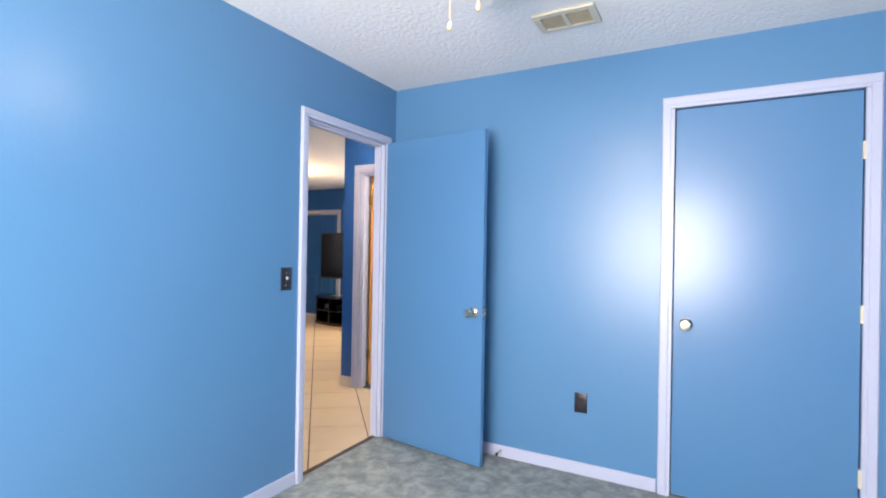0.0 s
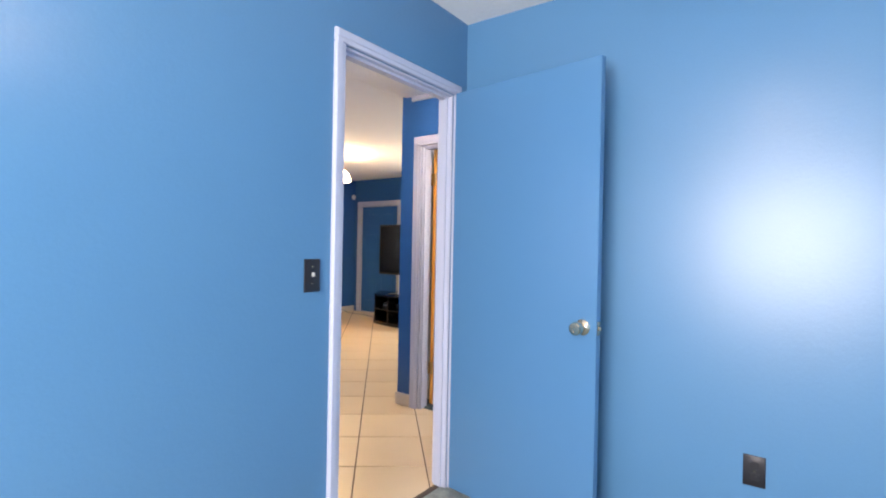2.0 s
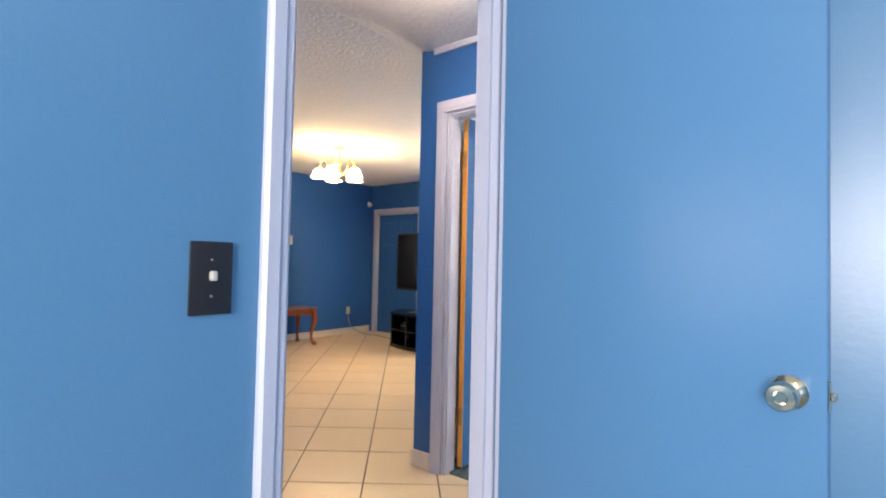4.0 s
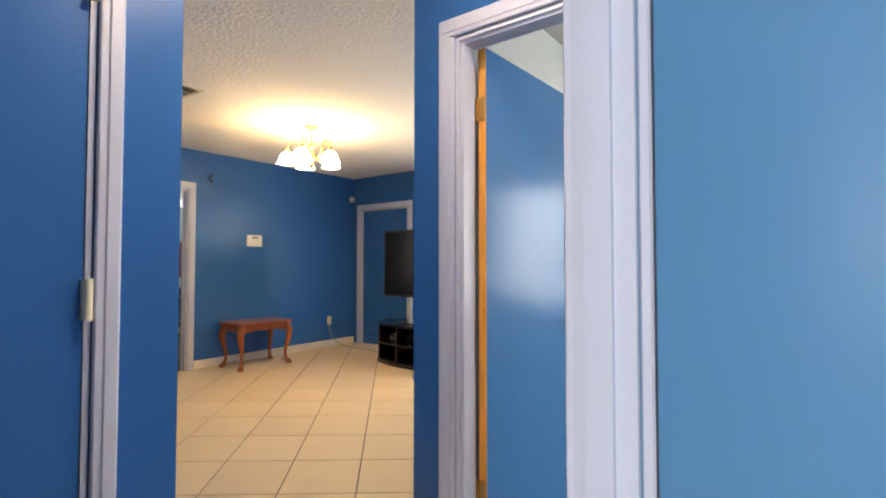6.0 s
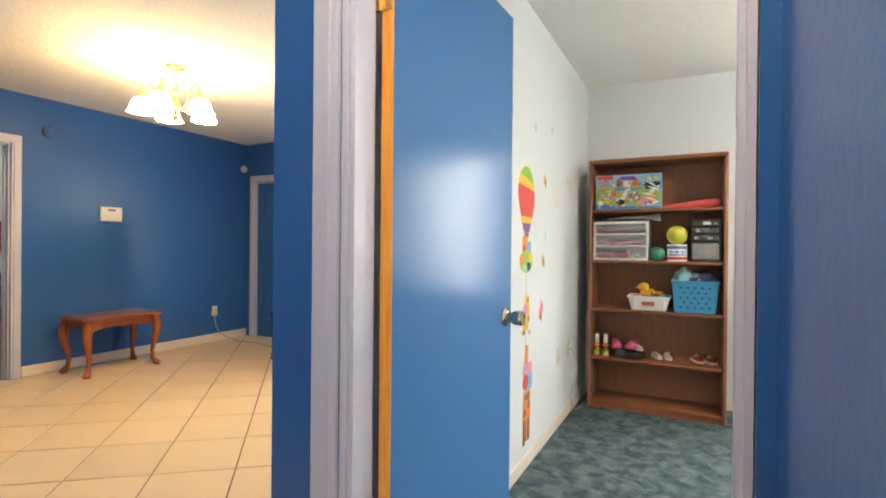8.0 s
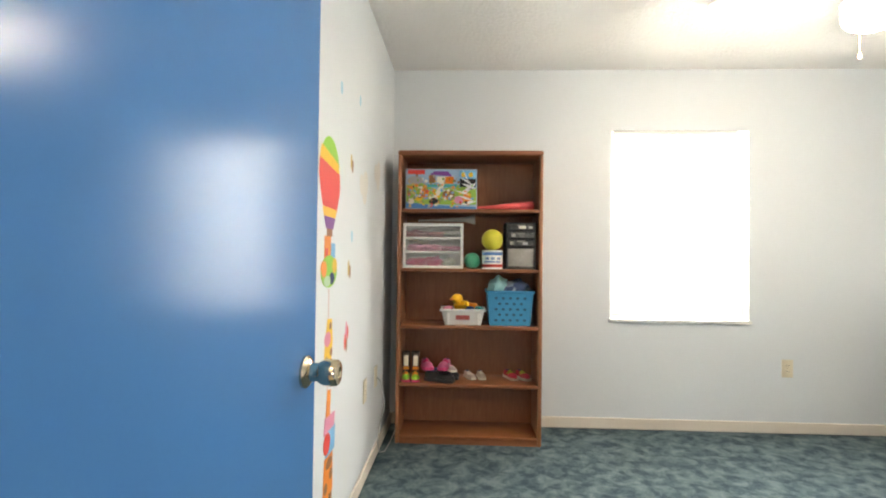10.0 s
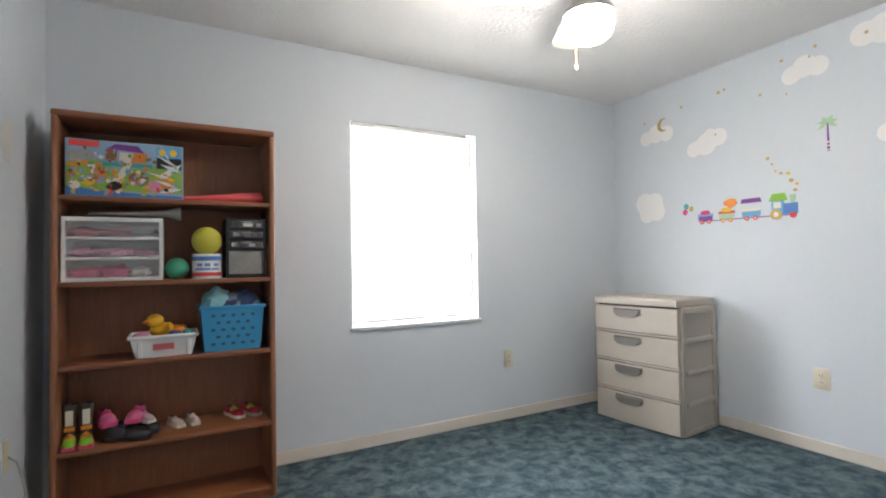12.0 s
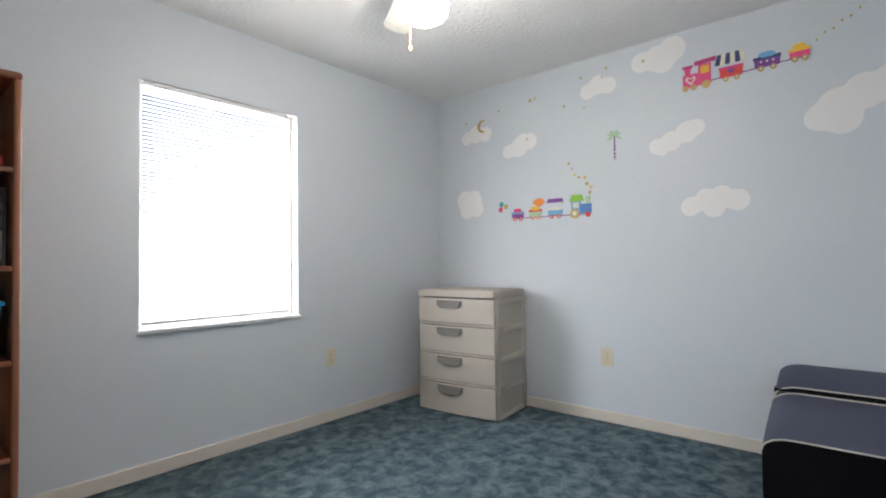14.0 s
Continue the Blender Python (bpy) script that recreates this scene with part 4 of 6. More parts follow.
for z0, z1 in ((0.010, 0.130), (0.140, 0.180), (0.189, 0.230), (0.239, 0.280)):
    dr = part("drawer", boxm(0.010, 0.172, -0.004, 0.19, z0, z1, 0.004, 2), SMOKE if z0 < 0.1 else SMOKEDARK, tw, "smoky translucent drawer")
    part("lip", boxm(0.008, 0.174, -0.010, -0.0042, z0, z0 + 0.008, 0.002, 1), BLACK, dr, "black lip")
    for k in range(3 if z0 > 0.1 else 0):
        x = rnd.uniform(0.02, 0.14)
        part("contents", boxm(x, x + rnd.uniform(0.012, 0.03), -0.0052, -0.0042, z0 + 0.012, z1 - rnd.uniform(0.008, 0.014)), rnd.choice((GREYP, CREAMP, SMOKE)), dr, smooth=False)
    part("pull", boxm(0.066, 0.116, -0.012, -0.0042, z1 - 0.012, z1 - 0.003, 0.003, 1), SMOKE, dr)


def open_basket(name, m, w, d, h, taper, mat, label, holes=False, rim=0.008):
    """Tapered open basket with a rolled rim, origin at its base's lower left front."""
    b = thing(name, m, label, "basket")
    bm = bmesh.new()
    t = 0.004

    def ring(off, z, i):
        k = taper * (1 - z / h)
        return [bm.verts.new((x, y, z)) for x, y in ((k + i, k + i), (w - k - i, k + i), (w - k - i, d - k - i), (k + i, d - k - i))]
    o0, o1, i1, i0 = ring(0, 0.0005, 0), ring(0, h, 0), ring(0, h, t), ring(0, 0.006, t)
    for a, c in ((o0, o1), (o1, i1), (i1, i0)):
        for j in range(4):
            bm.faces.new((a[j], a[(j + 1) % 4], c[(j + 1) % 4], c[j]))
    bm.faces.new(o0[::-1])
    bm.faces.new(i0)
    part("tub", bm, mat, b, smooth=False)
    bm = bmesh.new()
    for x0, x1, y0, y1 in ((-rim, w + rim, -rim, t), (-rim, w + rim, d - t, d + rim), (-rim, t, t, d - t), (w - t, w + rim, t, d - t)):
        box(bm, x0, x1, y0, y1, h - 0.012, h + 0.003, 0.003, 1)
    part("rim", bm, mat, b)
    return b


bl = open_basket("blue_basket", pose(-0.335, 3.625, S3), 0.285, 0.22, 0.215, 0.018, flat_mat("bright_blue_plastic", (0.035, 0.27, 0.50)), "blue plastic basket with rows of oval holes, full of toys")
# dark ovals laid on the solid front, coloured as the shade in the basket's holes
HOLE_SHADE = flat_mat("hole_shade_blue", (0.02, 0.09, 0.16))
for r in range(5):
    for c in range(4 if r % 2 else 5):
        x = 0.055 + c * 0.044 + (0.022 if r % 2 else 0)
        z = 0.035 + r * 0.034
        bm = plate(bmesh.new(), oval(x, z, 0.0105, 0.008, 12), 0, 0.0012, pose(0, 0.018 * (1 - z / 0.215) + 0.0002, 0, 90))
        part("hole_shade", bm, HOLE_SHADE, bl, smooth=False)
bm = blob(bmesh.new(), (0, 0, 0), (0.07, 0.055, 0.085), 16, 10, wobble=0.35)
bmesh.ops.transform(bm, matrix=pose(-0.265, 3.70, S3 + 0.215, 0, 12, 0), verts=bm.verts)
tagged(part("teal_plush", bm, material("teal_plush", (0.10, 0.42, 0.45), 0.9, second=(0.45, 0.65, 0.66), bump=0.5)), "teal and white plush toy in the blue basket", "toy")
bm = blob(bmesh.new(), (0, 0, 0), (0.10, 0.075, 0.075), 16, 10, wobble=0.25, power=0.8)
bmesh.ops.transform(bm, matrix=pose(-0.16, 3.72, S3 + 0.205, 0, -14, 10), verts=bm.verts)
tagged(part("navy_cap", bm, material("navy_and_grey_cloth", (0.03, 0.05, 0.12), 0.8, second=(0.25, 0.30, 0.36), scale=14, blend=(0.5, 0.56))), "folded navy and grey cap in the blue basket", "cap")
wb = open_basket("white_tub", pose(-0.618, 3.62, S3), 0.268, 0.19, 0.098, 0.022, WHITEPL, "low white plastic tub with a label, full of bath toys")
part("label", plate(bmesh.new(), rect(0.09, 0.036, 0.175, 0.064), 0, 0.001, pose(0, 0.0115, 0, 90 + 10)), flat_mat("red_grey_label", (0.5, 0.12, 0.12)), wb, "red and grey label", smooth=False)
for x in (0.03, 0.225):
    part("foot_rib", boxm(x, x + 0.02, 0.004, 0.02, 0.001, 0.082, 0.004, 1), WHITEPL, wb)
dk = bmesh.new()
blob(dk, (-0.49, 3.70, S3 + 0.115), (0.055, 0.045, 0.035), 18, 12)
blob(dk, (-0.52, 3.685, S3 + 0.160), (0.036, 0.034, 0.032), 18, 12)
duck = tagged(part("rubber_duck", dk, flat_mat("duck_yellow_rubber", (0.80, 0.42, 0.015), 0.4)), "yellow rubber duck with an orange beak in the white tub", "toy")
part("beak", blob(bmesh.new(), (-0.553, 3.668, S3 + 0.157), (0.016, 0.02, 0.009), 12, 8), ORANGE, duck, "orange beak")
bm = blob(bmesh.new(), (-0.462, 3.66, S3 + 0.135), (0.013, 0.03, 0.018), 12, 8)
part("wing", bm, bpy.data.materials["duck_yellow_rubber"], duck)
for mt, c, r, lab in ((ORANGE, (-0.425, 3.70, S3 + 0.108), (0.04, 0.035, 0.028), "orange bath toy"), (PINK, (-0.575, 3.69, S3 + 0.092), (0.035, 0.035, 0.022), "pink bath toy"), (TEALP, (-0.385, 3.68, S3 + 0.096), (0.03, 0.03, 0.02), "teal bath toy"), (NAVY, (-0.44, 3.655, S3 + 0.096), (0.03, 0.02, 0.02), "navy bath toy")):
    tagged(part("bath_toy", blob(bmesh.new(), c, r, 14, 10, wobble=0.3), mt), lab + " heaped in the white tub", "toy")


def shoe(name, m, l, upper, sole, label, shaft=0.0, accent=None, strap=None, shaft_mat=None):
    """A child's shoe, toe towards -y, sole on z 0."""
    s = thing(name, m, label, "shoe", "children's shoes on the shelf")
    w = l * 0.19
    foot = [(0.0, l * 0.02), (w * 0.75, l * 0.03), (w * 1.05, l * 0.22), (w * 0.95, l * 0.45), (w * 0.75, l * 0.62), (w * 0.85, l * 0.85), (w * 0.55, l * 0.98), (0, l)]
    out = foot + [(-x, y) for x, y in foot[::-1][1:-1]]
    part("sole", plate(bmesh.new(), out, 0.0005, l * 0.1), sole, s, smooth=False)
    bm = bmesh.new()
    blob(bm, (0, l * 0.3, l * 0.1), (w * 0.95, l * 0.3, l * 0.17), 16, 10)
    blob(bm, (0, l * 0.74, l * 0.1), (w * 0.8, l * 0.25, l * 0.3), 16, 10)
    for v in bm.verts:
        v.co.z = min(max(v.co.z, l * 0.09), l * (0.5 if shaft else 0.31))
    part("upper", bm, upper, s)
    if not shaft:
        # flat navy disc on the closed upper, for the shade inside the shoe
        part("opening", plate(bmesh.new(), [(w * 0.5 * math.cos(2 * math.pi * i / 16), l * 0.74 + l * 0.15 * math.sin(2 * math.pi * i / 16)) for i in range(16)], l * 0.30, l * 0.314), NAVY, s, "dark disc for the shade inside the shoe", smooth=False)
    if shaft:
        part("shaft", lathe(bmesh.new(), [(w * 0.75, l * 0.2), (w * 0.78, shaft * 0.6), (w * 0.95, shaft), (w * 0.85, shaft), (w * 0.7, shaft * 0.6), (w * 0.6, l * 0.25)], Matrix.Translation((0, l * 0.72, 0)), 18, caps=False), shaft_mat or upper, s)
    if accent:
        bm = bmesh.new()
        for i in range(3):
            tube(bm, [(-w * 0.6, l * (0.36 + 0.1 * i), l * 0.2), (0, l * (0.35 + 0.1 * i), l * (0.27 + 0.03 * i)), (w * 0.6, l * (0.36 + 0.1 * i), l * 0.2)], l * 0.028, 6)
        part("strap", bm, accent, s)
    return s


for x in (-0.832, -0.772):
    shoe("boot", pose(x, 3.615, S4, 0, 0, 6), 0.15, GREEN, HOTPINK, "lime and pink child's boot with a grey shaft", 0.17, ORANGE, shaft_mat=flat_mat("dark_grey_fabric", (0.085, 0.07, 0.06), 0.8))
for ob in [o for o in bpy.data.objects if o.name.startswith("boot")]:
    part("white_patch", boxm(-0.014, 0.014, 0.0745, 0.0775, 0.085, 0.15, 0.001, 1), CREAMP, ob, "pale reflective patch")
    part("orange_band", boxm(-0.02, 0.02, 0.074, 0.078, 0.062, 0.08, 0.001, 1), ORANGE, ob)
for x, y, a in ((-0.53, 3.635, 75), (-0.50, 3.72, 82)):
    shoe("black_shoe", pose(x, y, S4, 0, 0, a), 0.2, BLACK, BLACK, "glossy black child's dress shoe")
for x, a in ((-0.69, 14), (-0.612, -10)):
    shoe("pink_shoe", pose(x, 3.655, S4 + 0.066, -4, 0, a), 0.185, flat_mat("rose_pink_leather", (0.62, 0.13, 0.27), 0.6), HOTPINK, "pink child's shoe resting on the black shoes", accent=HOTPINK)
shoe("grey_shoe", pose(-0.53, 3.66, S4 + 0.056, 0, 0, 30), 0.13, flat_mat("grey_pink_cloth", (0.45, 0.35, 0.36), 0.8), CREAMP, "grey and pink toddler shoe", accent=PINK)
for x, a in ((-0.44, 25), (-0.38, 12)):
    shoe("white_sandal", pose(x + 0.03, 3.705, S4, 0, 0, a), 0.13, flat_mat("cream_leather", (0.66, 0.58, 0.50)), CREAMP, "small cream sandal with a dark opening", accent=CREAMP)
for x, a in ((-0.145, 24), (-0.066, 24)):
    shoe("red_shoe", pose(x, 3.71, S4, 0, 0, a), 0.15, flat_mat("red_canvas", (0.50, 0.03, 0.06), 0.7), CREAMP, "red canvas child's shoe with lime straps", accent=flat_mat("lime_strap", (0.55, 0.65, 0.08)))


# cable hanging in the corner behind the bookcase
bm = tube(bmesh.new(), [(-0.972, 3.38, 0.455), (-0.95, 3.39, 0.43), (-0.94, 3.42, 0.36), (-0.935, 3.45, 0.29), (-0.94, 3.40, 0.24), (-0.945, 3.32, 0.19), (-0.945, 3.29, 0.12), (-0.94, 3.33, 0.05), (-0.93, 3.45, 0.010), (-0.92, 3.62, 0.008), (-0.92, 3.85, 0.008)], 0.0035, 8)
tagged(part("grey_cable", bm, GREYP), "thin grey cable looping from the wall plate to the carpet", "cable")


# ---------------------------------------------------------------- plastic drawers
DRAWER = material("taupe_plastic", (0.47, 0.425, 0.36), 0.5, vary=0.02, scale=4)
HANDLE = material("grey_taupe_plastic", (0.18, 0.168, 0.15), 0.5, vary=0.03)
GAP_SHADE = material("drawer_gap_shade", (0.08, 0.07, 0.06), 0.8)
dw = thing("plastic_drawers", pose(2.268, 3.70, 0, 0, 0, -84.4), "taupe plastic four-drawer chest with grey scoop handles", "drawers")
W, D, HH = 0.64, 0.448, 0.868
bm = bmesh.new()
box(bm, 0.004, 0.02, 0.03, D, 0.002, 0.815, 0.004, 1)
box(bm, W - 0.02, W - 0.004, 0.03, D, 0.002, 0.815, 0.004, 1)
box(bm, 0.02, W - 0.02, D - 0.015, D, 0.002, 0.815)
box(bm, 0.02, W - 0.02, 0.03, D - 0.015, 0.002, 0.03)
part("carcass", bm, DRAWER, dw)
# added board whose dark colour gives the drawer gaps their shade
part("gap_shade_board", boxm(0.021, W - 0.021, 0.032, 0.05, 0.03, 0.815), GAP_SHADE, dw, "dark board added for the shade in the drawer gaps", smooth=False)


def bowed(z0, z1, depth, back, bulge=0.014):
    """A front slab whose face swells towards its middle."""
    nx = 16
    out = [(0.006 + (W - 0.012) * i / nx, depth - bulge * math.sin(math.pi * i / nx)) for i in range(nx + 1)] + [(W - 0.006, back), (0.006, back)]
    bm = plate(bmesh.new(), out, z0, z1)
    es = [e for e in bm.edges if abs(e.verts[0].co.z - e.verts[1].co.z) < 1e-6 and max(v.co.y for v in e.verts) < back - 0.005]
    bmesh.ops.bevel(bm, geom=es, offset=0.004, segments=2, affect="EDGES")
    return bm


top = part("top", bowed(0.822, 0.862, -0.006, D + 0.003, 0.016), DRAWER, dw)
part("top_panel", boxm(0.03, W - 0.03, 0.02, D - 0.02, 0.858, HH, 0.004, 2), DRAWER, top)
zs = (0.012, 0.222, 0.424, 0.626, 0.818)
hx = W * 0.44
for k, (z0, z1) in enumerate(zip(zs, zs[1:])):
    dr = part("drawer_front", bowed(z0 + (0.014 if k else 0.0), z1 - 0.010, 0.002, 0.031), DRAWER, dw)
    if k:
        part("rail", bowed(z0 - 0.003, z0 + 0.009, 0.006, 0.031), DRAWER, dw)
    zc = z1 - 0.022
    grip = [(0.106 * math.copysign(abs(math.cos(radians(a))) ** 0.45, math.cos(radians(a))), -0.010 - 0.046 * abs(math.sin(radians(a))) ** 0.6) for a in range(180, 361, 10)] + [(0.104, 0.0), (-0.104, 0.0)]
    bm = plate(bmesh.new(), grip, 0.0, 0.016, pose(hx, -0.010, zc, 90))
    es = [e for e in bm.edges if all(v.co.y < -0.024 for v in e.verts)]
    bmesh.ops.bevel(bm, geom=es, offset=0.009, segments=3, affect="EDGES")
    part("handle", bm, HANDLE, dr, "grey scoop handle")
    lip = [(hx + 0.115 * math.cos(radians(a)), -0.011, zc - 0.020 + 0.047 * math.sin(radians(a))) for a in range(190, 351, 10)]
    part("handle_surround", tube(bmesh.new(), lip, 0.0035, 6), DRAWER, dr)
for z in zs[1:]:
    for s in (-1, 1):
        x0, x1 = (-0.014, 0.004) if s < 0 else (W - 0.004, W + 0.014)
        part("side_rib", boxm(x0, x1, 0.075, D - 0.055, z - 0.042, z - 0.006, 0.008, 3), DRAWER, dw)
for s in (-1, 1):
    x0, x1 = (-0.006, 0.006) if s < 0 else (W - 0.006, W + 0.006)
    for y0, y1 in ((0.032, 0.068), (D - 0.045, D)):
        part("corner_post", boxm(x0, x1, y0, y1, 0.002, 0.821, 0.004, 2), DRAWER, dw)
    part("foot_rail", boxm(x0, x1, 0.0685, D - 0.0455, 0.002, 0.035, 0.004, 2), DRAWER, dw)


# ---------------------------------------------------------------- foam sofa
FOAMTOP = material("slate_blue_fabric", (0.052, 0.06, 0.095), 0.7, vary=0.05, scale=12, bump=0.15, bump_scale=400)
FOAMSIDE = material("black_fabric", (0.004, 0.004, 0.005), 0.9, vary=0.05, bump=0.1, bump_scale=400, spec=0.1)
PIPING = material("beige_piping", (0.62, 0.58, 0.50), 0.6)


def foam_layer(name, parent, profile, y0, y1, top_from, radius):
    """Cushion with a side profile of (x, z), rounded at its y1 end; faces above the piping are the top fabric."""
    bm = bmesh.new()
    ys = [y0, y1 - radius] + [y1 - radius + radius * math.sin(radians(a)) for a in (20, 40, 60, 75, 90)]
    insets = [0, 0] + [radius * (1 - math.cos(radians(a))) for a in (20, 40, 60, 75, 90)]
    rings = []
    zb = min(z for _, z in profile)
    for y, k in zip(ys, insets):
        rings.append([bm.verts.new((x, y, z - (k * 0.55 if z > zb + 0.02 else 0))) for x, z in profile])
    n = len(profile)
    for p, q in zip(rings, rings[1:]):
        for i in range(n):
            f = bm.faces.new((p[i], p[(i + 1) % n], q[(i + 1) % n], q[i]))
            f.material_index = 0 if top_from <= i < n - 2 else 1
    for r in (rings[0], rings[-1]):
        f = bm.faces.new(r)
        f.material_index = 1
    ob = part(name, bm, [FOAMTOP, FOAMSIDE], parent)
    line = [(profile[top_from][0] - 0.002, y, profile[top_from][1] - k * 0.55 + 0.001) for y, k in zip(ys, insets)]
    part("piping", tube(bmesh.new(), line, 0.004, 6), PIPING, ob, "beige piping")
    return ob


sofa = thing("foam_sofa", pose(0, 0, 0), "black and slate-blue folding foam sofa with beige piping", "sofa")
foam_layer("seat_cushion", sofa, [(2.20, 0.002), (2.195, 0.20), (2.20, 0.285), (2.225, 0.305), (2.33, 0.345), (2.45, 0.385), (2.55, 0.41), (2.72, 0.412), (2.72, 0.002)], 0.95, 1.56, 2, 0.11)
foam_layer("back_cushion", sofa, [(2.55, 0.414), (2.548, 0.425), (2.556, 0.438), (2.58, 0.452), (2.64, 0.478), (2.72, 0.502), (2.77, 0.515), (2.80, 0.51), (2.80, 0.414)], 0.95, 1.55, 2, 0.10)
part("support", boxm(2.725, 2.80, 0.97, 1.53, 0.002, 0.41, 0.01, 2), FOAMSIDE, sofa)
rear = [(2.546, 0.95, 0.4115), (2.546, 1.45, 0.4115)] + [(2.546, 1.45 + 0.11 * math.sin(radians(a)), 0.4115 - 0.0605 * (1 - math.cos(radians(a)))) for a in (20, 40, 60, 75, 90)]
part("seat_rear_piping", tube(bmesh.new(), rear, 0.004, 6), PIPING, sofa, "beige piping")


# ---------------------------------------------------------------- wall stickers
def flat_thing(name, m, label, category="wall sticker"):
    return thing(name, m, label, category)


EASTWALL = lambda y, z: pose(2.8048, y + 0.027, z - 0.007, 90, 0, -90)
WESTWALL = lambda y, z: pose(-0.9798, y + 0.01, z - 0.01, 90, 0, 90)
CLOUD = material("white_cloud_sticker", (0.86, 0.85, 0.84), 0.5, vary=0.02)
GOLD = flat_mat("mustard_print", (0.52, 0.37, 0.12))


def bits(parent, items, base=0.0004):
    """Printed pieces (name, material, outline), laid one on the other."""
    for k, (n, mt, out) in enumerate(items):
        part(n, plate(bmesh.new(), out, 0, base + 0.0002 * k), mt, parent, smooth=False)


def lobes(cs, n=64):
    """Outline of a cloud made of round lobes (x, y, r), seen from its middle."""
    cx = sum(c[0] for c in cs) / len(cs)
    cy = sum(c[1] for c in cs) / len(cs)
    out = []
    for i in range(n):
        a = 2 * math.pi * i / n
        best = 0.01
        for x, y, r in cs:
            b = (x - cx) * math.cos(a) + (y - cy) * math.sin(a)
            q = b * b - (x - cx) ** 2 - (y - cy) ** 2 + r * r
            if q > 0:
                best = max(best, b + math.sqrt(q))
        out.append((cx + best * math.cos(a), cy + best * math.sin(a)))
    return out


# clouds on the east wall; local x runs towards -y of the room
for y, z, cs in (
    (3.52, 2.075, [(-0.09, 0, 0.055), (0, 0.02, 0.07), (0.09, 0.005, 0.06)]),
    (3.12, 1.93, [(-0.09, -0.02, 0.055), (0.0, 0.0, 0.075), (0.09, 0.03, 0.06), (0.03, 0.05, 0.05)]),
    (3.59, 1.54, [(-0.05, 0.03, 0.08), (0.04, 0.03, 0.075), (0.06, -0.04, 0.07), (-0.03, -0.05, 0.07)]),
    (2.50, 2.232, [(-0.07, -0.01, 0.055), (0, 0.02, 0.065), (0.07, 0.0, 0.055)]),
    (2.12, 2.325, [(-0.09, 0.0, 0.065), (0.0, 0.0, 0.08), (0.09, 0.03, 0.08), (0.04, -0.03, 0.07)]),
    (2.015, 1.805, [(-0.11, -0.03, 0.05), (-0.03, -0.01, 0.06), (0.06, 0.03, 0.065), (0.11, 0.05, 0.05), (-0.08, -0.06, 0.035)]),
    (1.82, 1.405, [(-0.12, -0.02, 0.058), (-0.04, 0.02, 0.06), (0.04, 0.03, 0.06), (0.12, 0.0, 0.062), (0.0, -0.03, 0.06)]),
    (1.19, 1.835, [(-0.13, -0.04, 0.07), (-0.05, 0.0, 0.10), (0.05, 0.06, 0.09), (0.15, 0.08, 0.09), (0.25, 0.08, 0.10), (-0.04, -0.06, 0.08)]),
):
    c = flat_thing("cloud_sticker", EASTWALL(y, z), "white cloud sticker on the pale blue wall")
    bits(c, [("cloud", CLOUD, lobes(cs))])
for y, z in ((2.98, 1.5), (3.35, 1.62)):
    c = flat_thing("cloud_sticker", WESTWALL(y, z), "faint white cloud sticker on the pale wall")
    bits(c, [("cloud", material("faint_cloud_sticker", (0.70, 0.68, 0.64), 0.5), lobes([(-0.05, 0, 0.05), (0.04, 0.02, 0.06), (0.02, -0.04, 0.05)]))])

moon = flat_thing("moon_sticker", EASTWALL(3.455, 2.15), "mustard crescent moon sticker")
bits(moon, [("moon", GOLD, crescent(0.05))], 0.0016)
rnd = random.Random(11)
for y, z in ((3.62, 2.2), (3.30, 2.24), (3.02, 2.26), (2.98, 2.27), (2.75, 2.16), (2.62, 2.33), (2.47, 2.30), (2.44, 2.35), (2.2, 2.33), (2.72, 1.75), (2.6, 2.12), (3.05, 1.98)):
    st = flat_thing("star_sticker", EASTWALL(y, z), "tiny mustard star sticker")
    r = rnd.uniform(0.008, 0.018)
    bits(st, [("star", GOLD, [((r if i % 2 else r * 0.45) * math.cos(math.pi * i / 5), (r if i % 2 else r * 0.45) * math.sin(math.pi * i / 5)) for i in range(10)])], 0.0016)

palm = flat_thing("palm_sticker", EASTWALL(2.395, 1.83), "small green palm tree sticker with a purple trunk")
items = [("trunk", PURPLE, [(-0.006, -0.10), (0.008, -0.10), (0.005, 0.06), (-0.003, 0.06)])]
items += [("band", CREAMP, rect(-0.007, -0.095 + 0.022 * i, 0.008, -0.088 + 0.022 * i)) for i in range(3)]
PALMG = flat_mat("soft_green_print", (0.40, 0.60, 0.38))
for a in (20, 60, 120, 160, 205, -25):
    ca, sa = math.cos(radians(a)), math.sin(radians(a))
    items.append(("frond", PALMG, [(0, 0.06), (0.025 * ca - 0.012 * sa, 0.06 + 0.025 * sa + 0.012 * ca), (0.055 * ca, 0.06 + 0.055 * sa - 0.008), (0.025 * ca + 0.012 * sa, 0.06 + 0.025 * sa - 0.012 * ca)]))
bits(palm, items)


